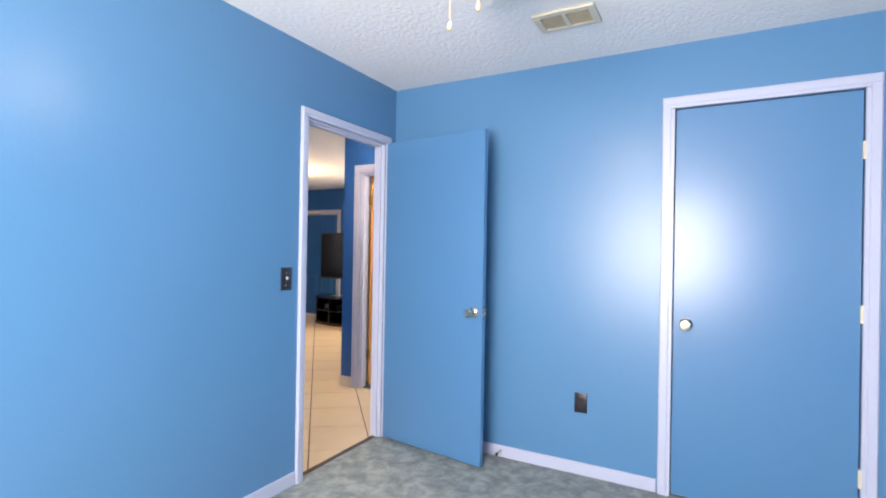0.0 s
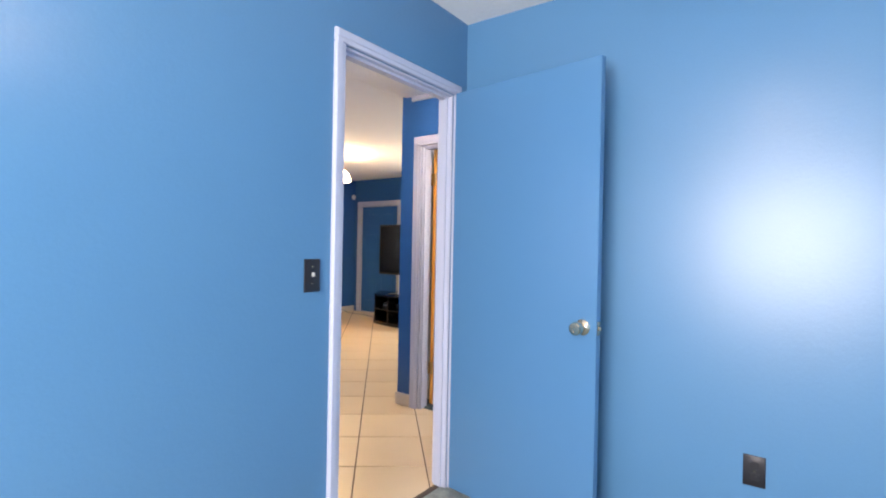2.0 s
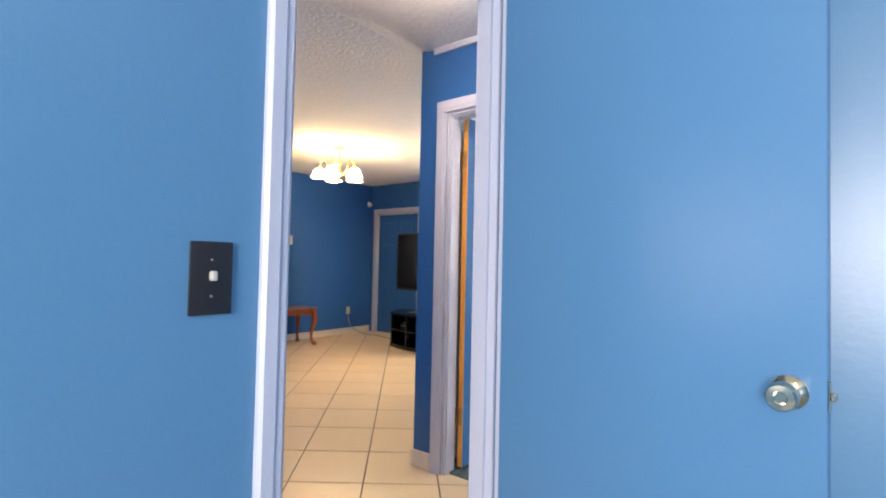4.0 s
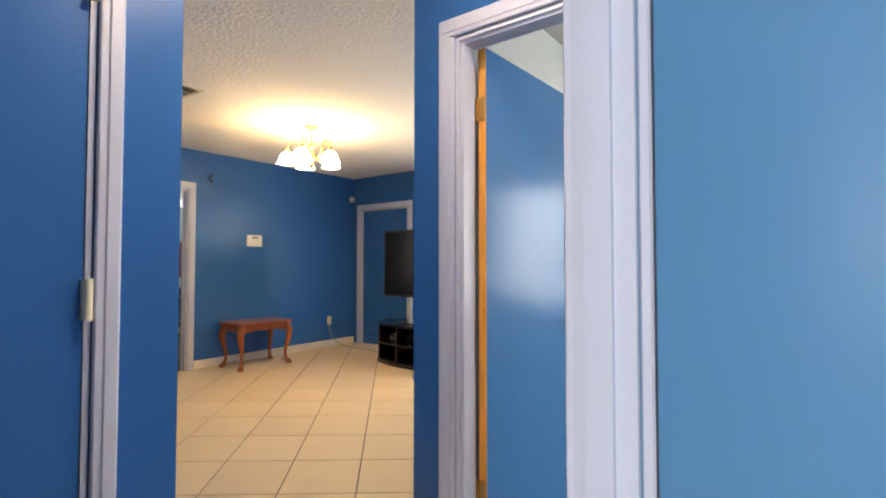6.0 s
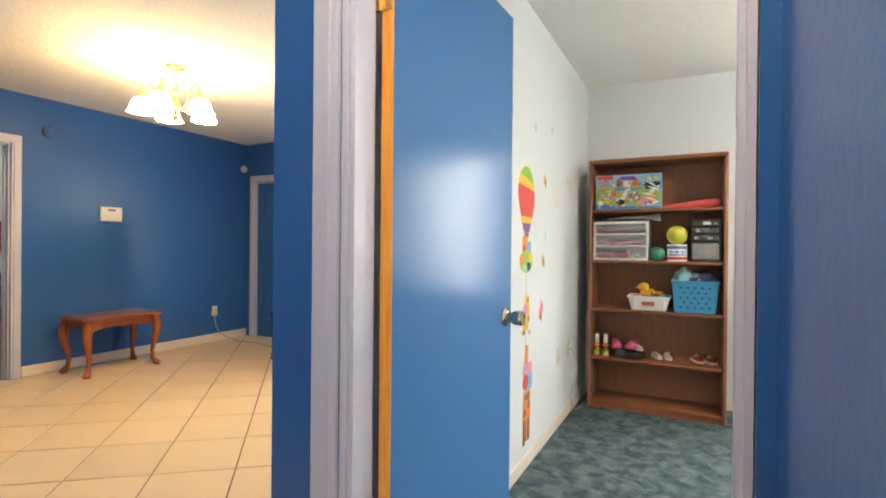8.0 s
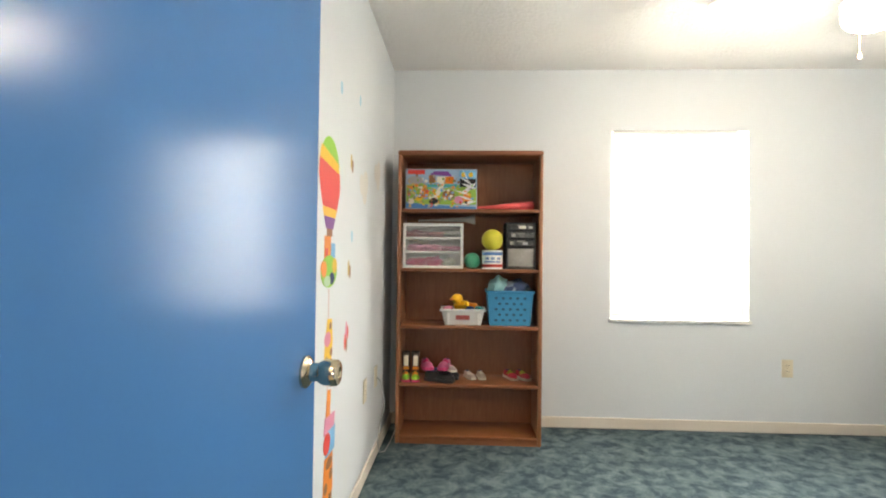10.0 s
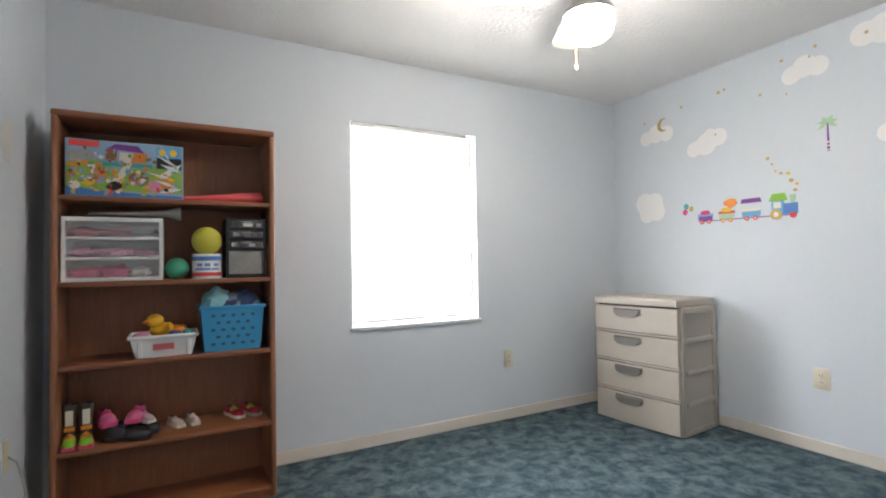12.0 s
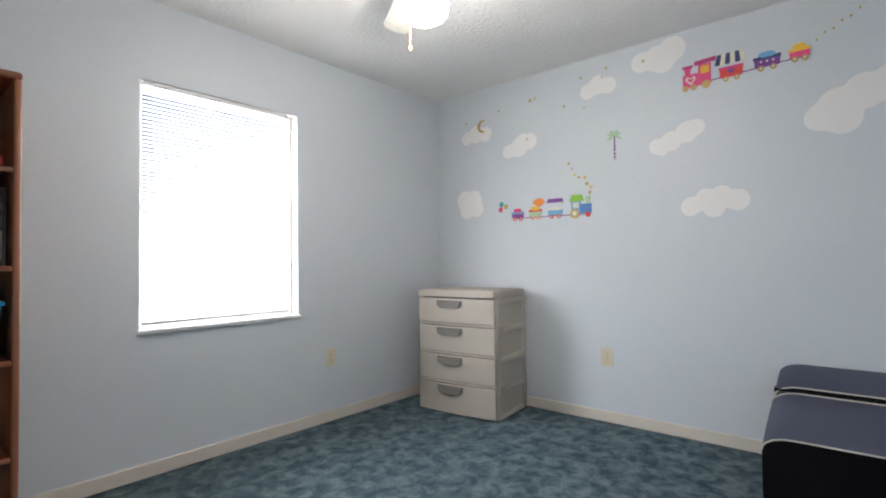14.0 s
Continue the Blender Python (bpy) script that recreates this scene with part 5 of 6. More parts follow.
def train_car(x, y, w, h, body, trim, roof=None, load=None, wheel=GOLD):
    it = [("car_body", body, [(x, y + 0.022), (x + w, y + 0.022), (x + w * 1.04, y + h), (x - w * 0.04, y + h)]), ("car_rim", trim, rect(x - w * 0.06, y + h - 0.012, x + w * 1.06, y + h + 0.004))]
    if roof:
        it += [("post", trim, rect(x + 0.006, y + h, x + 0.012, y + h + 0.045)), ("post", trim, rect(x + w - 0.012, y + h, x + w - 0.006, y + h + 0.045)), ("roof", roof, [(x - w * 0.1, y + h + 0.042), (x + w * 1.1, y + h + 0.042), (x + w * 1.0, y + h + 0.07), (x, y + h + 0.07)])]
    if load:
        it += [("load", load, oval(x + w / 2, y + h + 0.012, w * 0.36, 0.017, 16, 0.35, 3))]
    for k in (0.25, 0.75):
        it += [("wheel", wheel, oval(x + w * k, y + 0.014, 0.015, 0.015, 14)), ("hub", CREAMP, oval(x + w * k, y + 0.014, 0.006, 0.006, 10))]
    return it


# lower train, engine at its far end
lt = flat_thing("train_sticker", EASTWALL(3.305, 1.375), "colourful wall sticker of a small train and engine")
it = [("coupling", PURPLE, [(0.15, 0.016), (0.72, 0.012), (0.72, 0.018), (0.15, 0.022)])]
it += [("balloon", TEALP, oval(0.02, 0.135, 0.02, 0.022)), ("balloon", HOTPINK, oval(0.012, 0.095, 0.02, 0.022)), ("balloon", GOLD, oval(0.06, 0.115, 0.018, 0.02))]
it += train_car(0.115, 0.0, 0.10, 0.065, PURPLE, SKYB, load=HOTPINK, wheel=RED)
it += train_car(0.265, 0.0, 0.10, 0.07, PALMG, RED, load=YELLOW, wheel=ORANGE)
it += [("toy_tree", ORANGE, oval(0.345, 0.125, 0.045, 0.03, 16, 0.3, 2))]
it += train_car(0.42, 0.0, 0.11, 0.07, SKYB, CREAMP, roof=PURPLE, wheel=RED)
it += [("cab", SKYB, rect(0.60, 0.02, 0.67, 0.105)), ("boiler", flat_mat("blue_print_engine", (0.08, 0.22, 0.55)), rect(0.665, 0.02, 0.745, 0.085)), ("cab_window", CREAMP, rect(0.612, 0.06, 0.655, 0.098)), ("cab_roof", GREEN, [(0.585, 0.105), (0.69, 0.105), (0.675, 0.15), (0.605, 0.15)]), ("funnel", PALMG, [(0.71, 0.085), (0.73, 0.085), (0.738, 0.135), (0.702, 0.135)]), ("big_wheel", GOLD, oval(0.625, 0.022, 0.034, 0.034)), ("hub", CREAMP, oval(0.625, 0.022, 0.015, 0.015)), ("wheel", RED, oval(0.72, 0.012, 0.018, 0.018))]
for i, (x, y, r) in enumerate(((0.735, 0.16, 0.010), (0.745, 0.195, 0.009), (0.715, 0.22, 0.012), (0.70, 0.265, 0.010), (0.66, 0.27, 0.008), (0.63, 0.29, 0.007), (0.61, 0.335, 0.006))):
    it.append(("smoke_puff", (GOLD, YELLOW)[i % 2], oval(x, y, r, r, 10)))
bits(lt, it)

# upper train, engine first
MAGENTA = flat_mat("magenta_print", (0.42, 0.02, 0.16))
ut = flat_thing("train_sticker", EASTWALL(1.985, 2.075), "pink and purple train wall sticker near the ceiling")
it = [("coupling", PURPLE, [(0.05, 0.03), (0.6, 0.055), (0.6, 0.061), (0.05, 0.036)]),
      ("boiler", HOTPINK, rect(0.015, 0.02, 0.10, 0.10)), ("funnel", HOTPINK, [(0.03, 0.10), (0.055, 0.10), (0.065, 0.145), (0.02, 0.145)]), ("cab", HOTPINK, rect(0.10, 0.025, 0.168, 0.145)), ("cab_window", YELLOW, rect(0.112, 0.09, 0.158, 0.135)), ("cab_roof", MAGENTA, [(0.08, 0.143), (0.195, 0.150), (0.195, 0.176), (0.08, 0.170)]), ("funnel_rim", MAGENTA, rect(0.012, 0.138, 0.073, 0.152)),
      ("heart", CREAMP, [(0.058, 0.034), (0.088, 0.068), (0.078, 0.088), (0.058, 0.076), (0.038, 0.088), (0.027, 0.068)]), ("heart_middle", HOTPINK, [(0.058, 0.048), (0.076, 0.068), (0.070, 0.077), (0.058, 0.068), (0.046, 0.077), (0.040, 0.068)]), ("wheel", GOLD, oval(0.03, 0.018, 0.018, 0.018)), ("wheel", GOLD, oval(0.075, 0.018, 0.018, 0.018)), ("big_wheel", GOLD, oval(0.14, 0.022, 0.024, 0.024))]
it += train_car(0.215, 0.012, 0.11, 0.08, RED, HOTPINK)
it += [("star", PURPLE, [((0.022 if i % 2 else 0.01) * math.cos(math.pi * i / 5) + 0.27, (0.022 if i % 2 else 0.01) * math.sin(math.pi * i / 5) + 0.068) for i in range(10)])]
it += [("awning_stripe", (NAVY, CREAMP)[i % 2], [(0.188 + 0.026 * i, 0.112), (0.214 + 0.026 * i, 0.112), (0.224 + 0.022 * i, 0.172), (0.202 + 0.022 * i, 0.172)]) for i in range(6)]
it += train_car(0.385, 0.025, 0.115, 0.075, PURPLE, NAVY, load=SKYB)
it += [("bead", CREAMP, oval(0.415 + 0.028 * i, 0.075, 0.006, 0.006, 10)) for i in range(3)]
it += train_car(0.545, 0.035, 0.085, 0.065, HOTPINK, YELLOW, load=YELLOW)
it += [("smoke_puff", GOLD, oval(0.66 + 0.035 * i, 0.125 + 0.02 * i + 0.01 * (i % 2), 0.0055, 0.0055, 10)) for i in range(6)]
bits(ut, it)

# hot air balloon and hanging animals, as plain coloured shapes
hb = flat_thing("balloon_sticker", WESTWALL(2.368, 1.03) @ Matrix.Diagonal((1.42, 1, 1, 1)), "tall wall sticker of a striped hot air balloon with a basket")
prof = lambda z: 0.10 * math.sqrt(max(0, 1 - ((z - 0.40) / 0.165) ** 2)) if z > 0.40 else 0.10 - 0.078 * ((0.40 - z) / 0.2) ** 1.3


def band(z0, z1, lean=0.0):
    zz = [z0 + (z1 - z0) * i / 6 for i in range(7)]
    return [(prof(z), z - lean * prof(z)) for z in zz] + [(-prof(z), z + lean * prof(z)) for z in zz[::-1]]


it = [("balloon_top", GREEN, band(0.47, 0.563)), ("balloon_band", YELLOW, band(0.44, 0.50, 0.2)), ("balloon_body", RED, band(0.295, 0.455, 0.12)), ("balloon_band", YELLOW, band(0.265, 0.30)), ("balloon_neck", PURPLE, band(0.222, 0.266)),
      ("rigging", BROWN, rect(-0.025, 0.195, 0.025, 0.222)), ("rider", ORANGE, rect(-0.045, 0.10, 0.012, 0.195)), ("rider_patch", RED, rect(-0.04, 0.12, -0.015, 0.15)), ("basket_side", SKYB, rect(0.012, 0.09, 0.055, 0.17)),
      ("basket", GREEN, oval(0.0, 0.065, 0.075, 0.06, 20)), ("basket_patch", YELLOW, oval(0.05, 0.085, 0.025, 0.03)), ("basket_patch", ORANGE, oval(-0.05, 0.075, 0.025, 0.03)), ("basket_patch", NAVY, oval(0.025, 0.04, 0.022, 0.022, 12, 0.3)), ("basket_patch", PALMG, oval(-0.02, 0.03, 0.03, 0.02))]
bits(hb, it)
gs = flat_thing("animal_chain_sticker", WESTWALL(2.372, 0.13) @ Matrix.Diagonal((1.4, 1, 1, 1)), "wall sticker of spotted animals hanging on a string")
it = [("string", flat_mat("pale_pink_print", (0.62, 0.45, 0.45)), rect(-0.004, 0.48, 0.004, 0.90)),
      ("upper_body", YELLOW, [(-0.04, 0.60), (0.03, 0.60), (0.045, 0.70), (0.035, 0.785), (-0.01, 0.79), (-0.03, 0.70)]), ("pink_patch", PINK, oval(-0.005, 0.715, 0.03, 0.028)), ("spot", BROWN, oval(0.02, 0.76, 0.012, 0.014)), ("spot", BROWN, oval(0.03, 0.66, 0.012, 0.016)), ("spot", GOLD, oval(-0.015, 0.64, 0.015, 0.015)), ("foot", BROWN, rect(-0.04, 0.585, -0.012, 0.605)), ("tail", GREYP, oval(0.045, 0.585, 0.012, 0.012)),
      ("neck", ORANGE, [(-0.015, 0.40), (0.025, 0.40), (0.03, 0.52), (0.0, 0.525)]), ("scarf", PINK, [(-0.03, 0.37), (0.07, 0.37), (0.075, 0.42), (-0.02, 0.43)]), ("shirt", SKYB, [(-0.01, 0.28), (0.075, 0.28), (0.08, 0.37), (-0.005, 0.37)]), ("lower_body", ORANGE, [(-0.03, 0.13), (0.06, 0.13), (0.055, 0.28), (-0.02, 0.28)]), ("patch", RED, oval(0.0, 0.33, 0.03, 0.04)), ("patch", BROWN, oval(0.02, 0.25, 0.03, 0.02)), ("patch", BROWN, oval(-0.01, 0.17, 0.016, 0.02)), ("patch", BROWN, oval(0.04, 0.20, 0.016, 0.02)),
      ("leg", BROWN, rect(-0.025, 0.005, -0.005, 0.13)), ("leg", BROWN, rect(0.03, 0.015, 0.05, 0.13)), ("leg", ORANGE, rect(0.002, 0.02, 0.016, 0.13))]
bits(gs, it)
for y, z, mt, m2 in ((2.715, 1.557, GOLD, BROWN), (2.69, 1.09, GOLD, BROWN), (2.081, 1.175, YELLOW, RED), (2.645, 0.78, RED, BROWN), (2.665, 0.83, PINK, RED)):
    s = flat_thing("butterfly_sticker", WESTWALL(y, z), "small butterfly-like wall sticker in warm colours")
    bits(s, [("wing", mt, oval(-0.012, 0.01, 0.016, 0.035, 14)), ("wing", m2, oval(0.014, -0.006, 0.013, 0.03, 14))])
for y, z in ((2.733, 1.24), (2.517, 1.83), (2.87, 1.89), (2.13, 1.84)):
    s = flat_thing("drop_sticker", WESTWALL(y, z), "tiny blue drop wall sticker")
    bits(s, [("drop", flat_mat("pale_blue_print", (0.30, 0.58, 0.72)), oval(0, 0, 0.018, 0.026, 14))])


# ---------------------------------------------------------------- doorway details
bm = boxm(-0.062, -0.03, -0.867, -0.133, -0.004, 0.004, 0.002, 1)
tagged(part("threshold_strip", bm, material("dark_bronze_strip", (0.06, 0.04, 0.03), 0.45, 0.4)), "dark metal strip between carpet and tile", "threshold", kind="structure")
ds = thing("door_stop", pose(0.85, -0.012, 0.045), "small spring door stop on the baseboard", "door stop")
part("spring", tube(bmesh.new(), [(0.007 * math.cos(k * 0.9), -0.002 - k * 0.0011, 0.007 * math.sin(k * 0.9)) for k in range(60)], 0.0016, 6), GREYP, ds)
part("rubber_tip", lathe(bmesh.new(), [(0, 0), (0.009, 0), (0.01, 0.008), (0.007, 0.016), (0, 0.017)], pose(0, -0.066, 0, 90), 14), BLACK, ds)


# ---------------------------------------------------------------- living room
tbl = thing("side_table", pose(-5.25, 2.21, 0), "cherry wood side table with curved cabriole legs against the wall", "table")
TW, TD, TH = 0.70, 0.46, 0.515
# local x runs out from the wall, y along it
out = [(0, 0.03), (0.03, 0), (TD - 0.03, 0), (TD, 0.03), (TD, TW - 0.03), (TD - 0.03, TW), (0.03, TW), (0, TW - 0.03)]
bm = plate(bmesh.new(), out, TH - 0.022, TH)
bmesh.ops.bevel(bm, geom=[e for e in bm.edges if abs(e.verts[0].co.z - e.verts[1].co.z) < 1e-6 and e.verts[0].co.z > TH - 0.001], offset=0.008, segments=2, affect="EDGES")
part("tabletop", bm, CHERRY, tbl)
for x0, x1, y0, y1 in ((0.05, 0.07, 0.06, TW - 0.06), (TD - 0.07, TD - 0.05, 0.06, TW - 0.06)):
    n = 12
    top = [(y0 + (y1 - y0) * i / n, TH - 0.022) for i in range(n + 1)]
    bot = [(y0 + (y1 - y0) * i / n, TH - 0.125 + 0.04 * math.sin(math.pi * i / n) - 0.018 * math.exp(-((i / n - 0.5) / 0.08) ** 2)) for i in range(n, -1, -1)]
    bm = plate(bmesh.new(), top + bot, x0, x1, Matrix(((0, 0, 1, 0), (1, 0, 0, 0), (0, 1, 0, 0), (0, 0, 0, 1))))
    part("apron", bm, CHERRY, tbl, smooth=False)
for y0 in (0.05, TW - 0.07):
    part("apron", boxm(0.06, TD - 0.06, y0, y0 + 0.02, TH - 0.095, TH - 0.022), CHERRY, tbl, smooth=False)
for sx, x in ((-1, 0.065), (1, TD - 0.065)):
    for sy, y in ((-1, 0.065), (1, TW - 0.065)):
        k = lambda o, z: (x + sx * o, y + sy * o, z)
        pts = [k(0.0, TH - 0.022), k(0.012, TH - 0.07), k(0.026, TH - 0.13), k(0.022, TH - 0.20), k(0.004, TH - 0.30), k(-0.006, 0.14), k(0.0, 0.07), k(0.016, 0.035), k(0.026, 0.018), k(0.022, 0.001)]
        part("leg", tube(bmesh.new(), pts, [0.032, 0.04, 0.04, 0.033, 0.023, 0.018, 0.018, 0.026, 0.034, 0.024], 12), CHERRY, tbl)

# television cabinet, post and screen
GLOSSBLACK = material("gloss_black_laminate", (0.008, 0.008, 0.010), 0.18, vary=0.05)
SCREEN = material("dark_screen_glass", (0.004, 0.004, 0.005), 0.2, vary=0.02, spec=0.15)
cab = thing("television_cabinet", Matrix.Identity(4), "gloss black curved-front television cabinet with open shelves", "cabinet")
front_line = [(-4.03 + 1.30 * i / 10, 3.55 - 0.20 * math.sin(math.pi * (0.12 + 0.88 * i / 10)) + 0.07) for i in range(11)]
foot = front_line + [(-2.62, 3.98), (-4.28, 3.98)]
for z0, z1 in ((0.002, 0.05), (0.235, 0.252), (0.445, 0.475)):
    part("shelf", plate(bmesh.new(), foot, z0, z1), GLOSSBLACK, cab, smooth=False)
for i in (0, 3, 7, 10):
    x, y = front_line[i]
    part("upright", boxm(x - 0.012 + (0.013 if i == 0 else 0), x + 0.012 + (0.013 if i == 0 else 0), y + 0.01, 3.95, 0.05, 0.445), GLOSSBLACK, cab, smooth=False)
part("side_panel", plate(bmesh.new(), [(-4.03, 3.57), (-4.012, 3.575), (-4.25, 3.98), (-4.275, 3.98)], 0.05, 0.445), GLOSSBLACK, cab, smooth=False)
part("back_panel", boxm(-4.24, -2.64, 3.955, 3.975, 0.05, 0.445), GLOSSBLACK, cab, smooth=False)
for x, z, lab in ((-3.78, 0.252, "black disc player"), (-3.30, 0.252, "black receiver"), (-3.35, 0.05, "black game console")):
    bx = thing("media_box", pose(x, 3.62, z), lab + " on the cabinet shelf", "electronics")
    part("case", boxm(-0.12, 0.16, 0, 0.24, 0.001, 0.075, 0.004, 1), BLACK, bx)
    part("front_strip", boxm(-0.11, 0.15, -0.002, -0.0002, 0.03, 0.05), GREYP, bx, smooth=False)
    part("display_light", boxm(0.06, 0.10, -0.003, -0.0021, 0.036, 0.044), material("faint_display", (0.35, 0.45, 0.5), 0.3), bx, smooth=False)
tv = thing("television", pose(-3.92, 3.53, 0), "large black flat television on a post above the cabinet", "television")
part("bezel", boxm(0, 1.38, 0, 0.05, 0.79, 1.566, 0.006, 2), BLACK, tv)
part("screen", boxm(0.025, 1.355, -0.002, -0.0002, 0.82, 1.54), SCREEN, tv, smooth=False)
part("post", boxm(0.33, 0.37, 0.052, 0.10, 0.476, 1.2, 0.006, 1), GREYP, tv, "grey metal post")
part("foot_plate", boxm(0.15, 0.55, 0.052, 0.35, 0.476, 0.486, 0.003, 1), BLACK, tv)
bm = tube(bmesh.new(), [(-5.345, 3.91, 0.34), (-5.33, 3.91, 0.22), (-5.28, 3.93, 0.10), (-5.1, 4.02, 0.012), (-4.8, 4.05, 0.01), (-4.5, 3.98, 0.01), (-4.27, 3.99, 0.01)], 0.006, 8)
tagged(part("grey_cable", bm, GREYP), "grey power cable running along the floor to the cabinet", "cable")

# recliner
LEATHER = material("dark_brown_leather", (0.020, 0.0125, 0.017), 0.6, vary=0.1, scale=10, bump=0.35, bump_scale=18)
rc = thing("recliner", pose(-4.70, 0.45, 0, 0, 0, 8), "overstuffed dark brown leather recliner", "armchair")


def cushion(name, c, s, rot=(0, 0, 0), power=0.8, wob=0.07):
    bm = blob(bmesh.new(), (0, 0, 0), s, 28, 18, power=power, wobble=wob)
    bmesh.ops.transform(bm, matrix=pose(*c, *rot), verts=bm.verts)
    for v in bm.verts:
        v.co.z = max(v.co.z, 0.003)
    return part(name, bm, LEATHER, rc)


cushion("base", (0, 0, 0.18), (0.42, 0.42, 0.18))
cushion("seat", (0.06, 0, 0.42), (0.38, 0.30, 0.11))
cushion("footrest", (0.40, 0, 0.26), (0.09, 0.30, 0.17))
cushion("backrest", (-0.32, 0, 0.68), (0.15, 0.36, 0.36), (0, -14, 0))
cushion("headrest", (-0.40, 0, 0.92), (0.13, 0.33, 0.12), (0, -14, 0))
for s in (-1, 1):
    cushion("arm", (0.04, 0.42 * s, 0.30), (0.40, 0.12, 0.29))
    cushion("arm_pillow", (0.08, 0.42 * s, 0.60), (0.40, 0.23, 0.115), (34 * -s, 4, 0))

# ---------------------------------------------------------------- far bedroom
ch2 = thing("dark_dresser", pose(-8.74, 2.18, 0), "tall black dresser with rows of drawers edged in pale lines", "dresser")
part("body", boxm(-0.42, 0.0, 0, 0.72, 0.002, 1.185, 0.006, 1), BLACK, ch2)
for i in range(6):
    z = 0.03 + i * 0.19
    dr = part("drawer", boxm(0.001, 0.016, 0.01, 0.71, z, z + 0.15, 0.003, 1), material("navy_black_lacquer", (0.015, 0.02, 0.035), 0.25) if i == 0 else bpy.data.materials["navy_black_lacquer"], ch2)
    part("pull_strip", boxm(0.017, 0.024, 0.01, 0.71, z + 0.135, z + 0.149), bpy.data.materials["silver_glare_and_metal"], dr, "pale metal pull strip", smooth=False)
tv2 = thing("small_television", pose(-8.80, 2.20, 1.187), "black flat television standing on the dresser", "television")
part("bezel", boxm(-0.04, 0, -0.05, 0.62, 0.06, 0.51, 0.005, 1), BLACK, tv2)
part("screen", boxm(0.0005, 0.002, -0.03, 0.60, 0.085, 0.495), SCREEN, tv2, smooth=False)
part("stand", boxm(-0.1, 0.08, 0.15, 0.42, 0.001, 0.06, 0.01, 1), BLACK, tv2)

bed = thing("bed", pose(-8.85, 2.70, 0), "bed with a dark plaid bedspread on a wooden frame", "bed")
PLAID = material("dark_plaid_cloth", (0.010, 0.011, 0.016), 0.9, vary=0.08)
LINE = material("grey_plaid_stripe", (0.32, 0.33, 0.36), 0.9)
part("bedspread", boxm(0, 1.12, 0, 1.75, 0.19, 0.63, 0.05, 4), PLAID, bed)
part("frame", boxm(0.03, 1.09, 0.03, 1.72, 0.10, 0.19, 0.01, 1), flat_mat("pale_bed_base", (0.40, 0.30, 0.20), 0.6), bed)
for x in (0.08, 1.04):
    for y in (0.08, 1.67):
        part("leg", lathe(bmesh.new(), [(0, 0.001), (0.02, 0.001), (0.028, 0.03), (0.02, 0.05), (0.03, 0.10), (0, 0.10)], Matrix.Translation((x, y, 0)), 14), BROWN, bed)
for z in (0.27, 0.40, 0.53):
    part("stripe", boxm(1.121, 1.124, 0.06, 1.69, z, z + 0.010), LINE, bed, smooth=False)
    part("stripe", boxm(0.06, 1.06, -0.004, -0.001, z, z + 0.010), LINE, bed, smooth=False)
for y in (0.12, 0.30, 0.48, 0.66, 0.84, 1.02, 1.2, 1.38, 1.56):
    part("stripe", boxm(1.1205, 1.1225, y, y + 0.007, 0.21, 0.58), LINE, bed, smooth=False)
    part("stripe", boxm(0.06, 1.06, y, y + 0.007, 0.631, 0.633), LINE, bed, smooth=False)
for x in (0.15, 0.35, 0.55, 0.75, 0.95):
    part("stripe", boxm(x, x + 0.007, -0.0025, -0.0005, 0.21, 0.58), LINE, bed, smooth=False)
    part("stripe", boxm(x, x + 0.007, 0.06, 1.69, 0.6335, 0.635), LINE, bed, smooth=False)
part("pillow", blob(bmesh.new(), (0.35, 0.55, 0.70), (0.3, 0.35, 0.08), 20, 12, power=0.7), BLACK, bed, "black pillow")
# round red thing of unknown kind, built as a padded disc; no mirror in it
bm = lathe(bmesh.new(), [(0, 0), (0.30, 0.0), (0.33, 0.03), (0.30, 0.06), (0.26, 0.045), (0, 0.03)], pose(-9.178, 3.55, 1.26, 0, 90, 0), 40)
tagged(part("round_red_disc", bm, material("deep_red_cushion", (0.28, 0.02, 0.02), 0.5)), "round deep red padded disc on the wall", "ornament")
bm = tube(bmesh.new(), [(-9.1, 2.93, 1.45), (-9.05, 2.98, 1.2), (-9.0, 3.0, 0.9), (-9.02, 3.02, 0.4), (-9.0, 3.0, 0.02)], 0.006, 6)
tagged(part("tv_cable", bm, BLACK), "black cable hanging behind the dresser", "cable")
ceiling_fan(pose(-7.5, 2.87, H), "white ceiling fan in the far bedroom, at rest", 4, -0.18, material("dim_opal_glass", (0.9, 0.88, 0.8), 0.3, emit=0.8), [(0.03, 0.05, -0.43)], 5)


# ---------------------------------------------------------------- floor tiles, laid diagonally
E1, E2, GAP = Vector((0.3125, 0.2478)), Vector((-0.2934, 0.3178)), 0.008
ORIGIN = Vector((-2.636, 0.853))


def clip(poly, axis, limit, keep_less):
    out = []
    for i, p in enumerate(poly):
        q = poly[(i + 1) % len(poly)]
        a = (p[axis] <= limit) == keep_less or p[axis] == limit
        b = (q[axis] <= limit) == keep_less or q[axis] == limit
        if a:
            out.append(p)
        if a != b:
            k = (limit - p[axis]) / (q[axis] - p[axis])
            out.append(tuple(p[j] + (q[j] - p[j]) * k for j in (0, 1)))
    return out


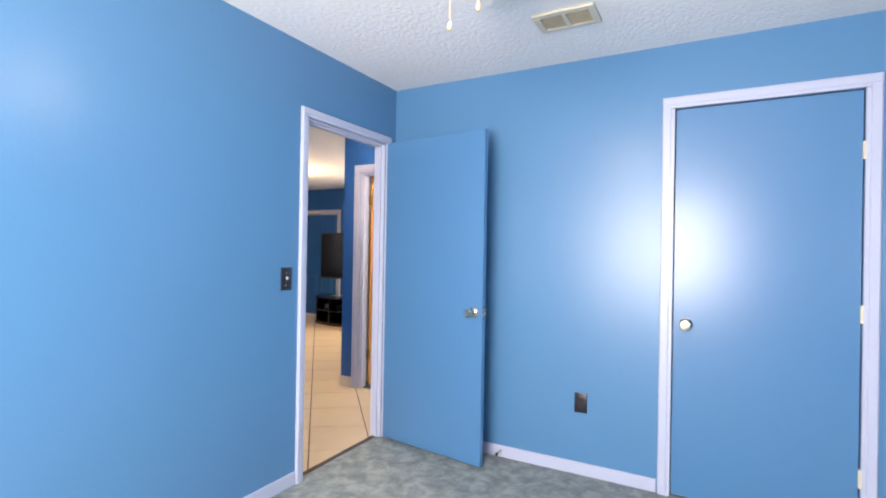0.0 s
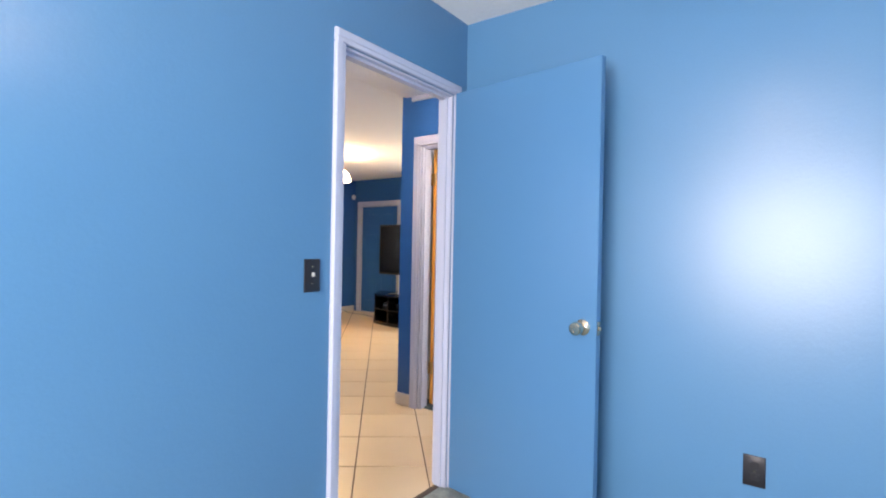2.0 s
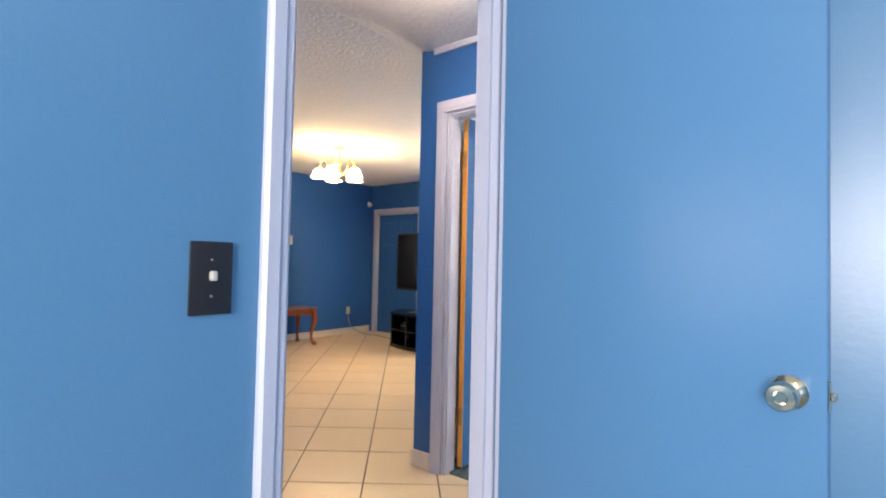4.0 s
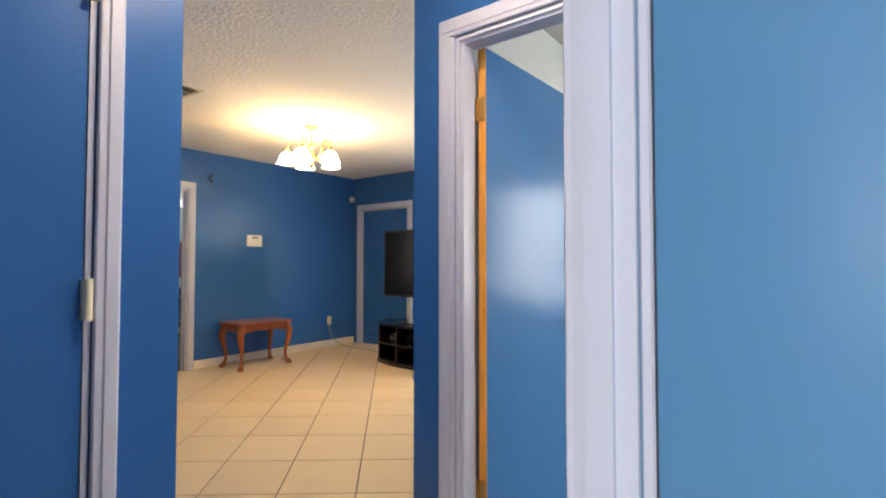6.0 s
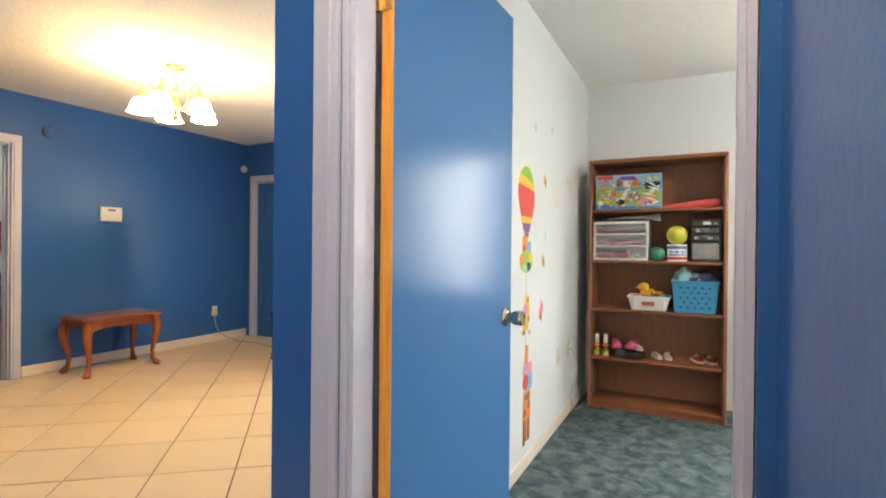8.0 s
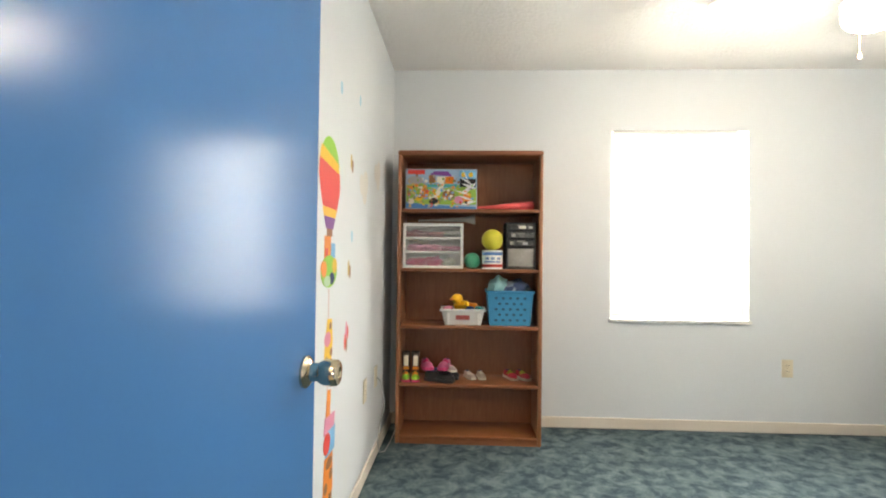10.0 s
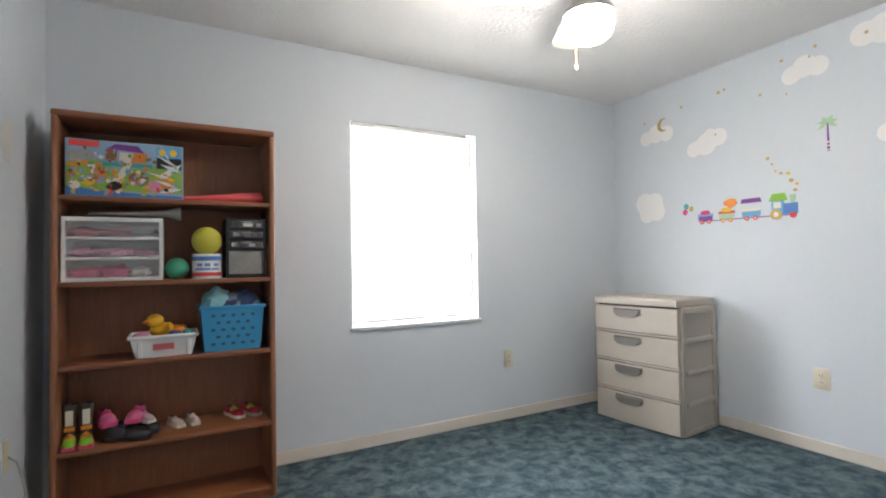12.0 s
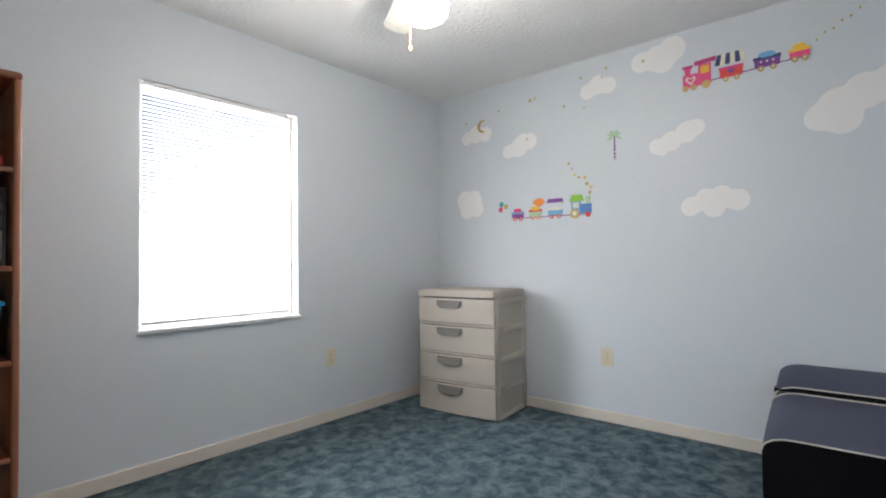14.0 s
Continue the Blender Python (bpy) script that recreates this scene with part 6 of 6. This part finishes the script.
def tile(poly):
    if len(poly) < 3:
        return
    cx, cy = sum(p[0] for p in poly) / len(poly), sum(p[1] for p in poly) / len(poly)
    area = abs(sum(p[0] * q[1] - q[0] * p[1] for p, q in zip(poly, poly[1:] + poly[:1]))) / 2
    if area < 0.0008:
        return
    bm = bmesh.new()
    inner = [(x + (cx - x) * 0.012, y + (cy - y) * 0.012) for x, y in poly]
    lo = [bm.verts.new((x - cx, y - cy, -0.008)) for x, y in poly]
    mid = [bm.verts.new((x - cx, y - cy, -0.0015)) for x, y in poly]
    hi = [bm.verts.new((x - cx, y - cy, 0.0)) for x, y in inner]
    n = len(poly)
    for a, b in ((lo, mid), (mid, hi)):
        for i in range(n):
            bm.faces.new((a[i], a[(i + 1) % n], b[(i + 1) % n], b[i]))
    bm.faces.new(hi)
    ob = part("tile", bm, TILE, tile_floor, smooth=False)
    ob.location = (cx, cy, 0)


for i in range(-16, 18):
    for j in range(-14, 16):
        mid = ORIGIN + E1 * (i + 0.5) + E2 * (j + 0.5)
        cx, cy = mid
        a, b = E1 * (0.5 - GAP / 2 / E1.length), E2 * (0.5 - GAP / 2 / E2.length)
        poly = [tuple(mid + a * p + b * q) for p, q in ((-1, -1), (1, -1), (1, 1), (-1, 1))]
        if cx < -5.9 or cx > 0.3 or cy < -3.4 or cy > 4.9 or (cy < -0.6 and cx < -1.5) or (cx > -0.75 and cy > 1.2):
            continue
        poly = clip(clip(clip(poly, 0, -5.412, False), 0, -0.052, True), 1, 4.46, True)
        if not poly:
            continue
        if min(p[1] for p in poly) < -0.185 and min(p[0] for p in poly) < -1.2:
            lower = clip(clip(clip(poly, 1, -0.185, True), 0, -1.2, False), 1, -3.06, False)
            tile(clip(poly, 1, -0.185, False))
            tile(lower)
            continue
        poly = clip(poly, 1, -3.06, False)
        if not poly:
            continue
        if max(p[1] for p in poly) <= 0.785 or max(p[0] for p in poly) < -1.0:
            tile(poly)
        else:
            tile(clip(poly, 0, -1.02, True))
            tile(clip(clip(poly, 0, -1.02, False), 1, 0.785, True))
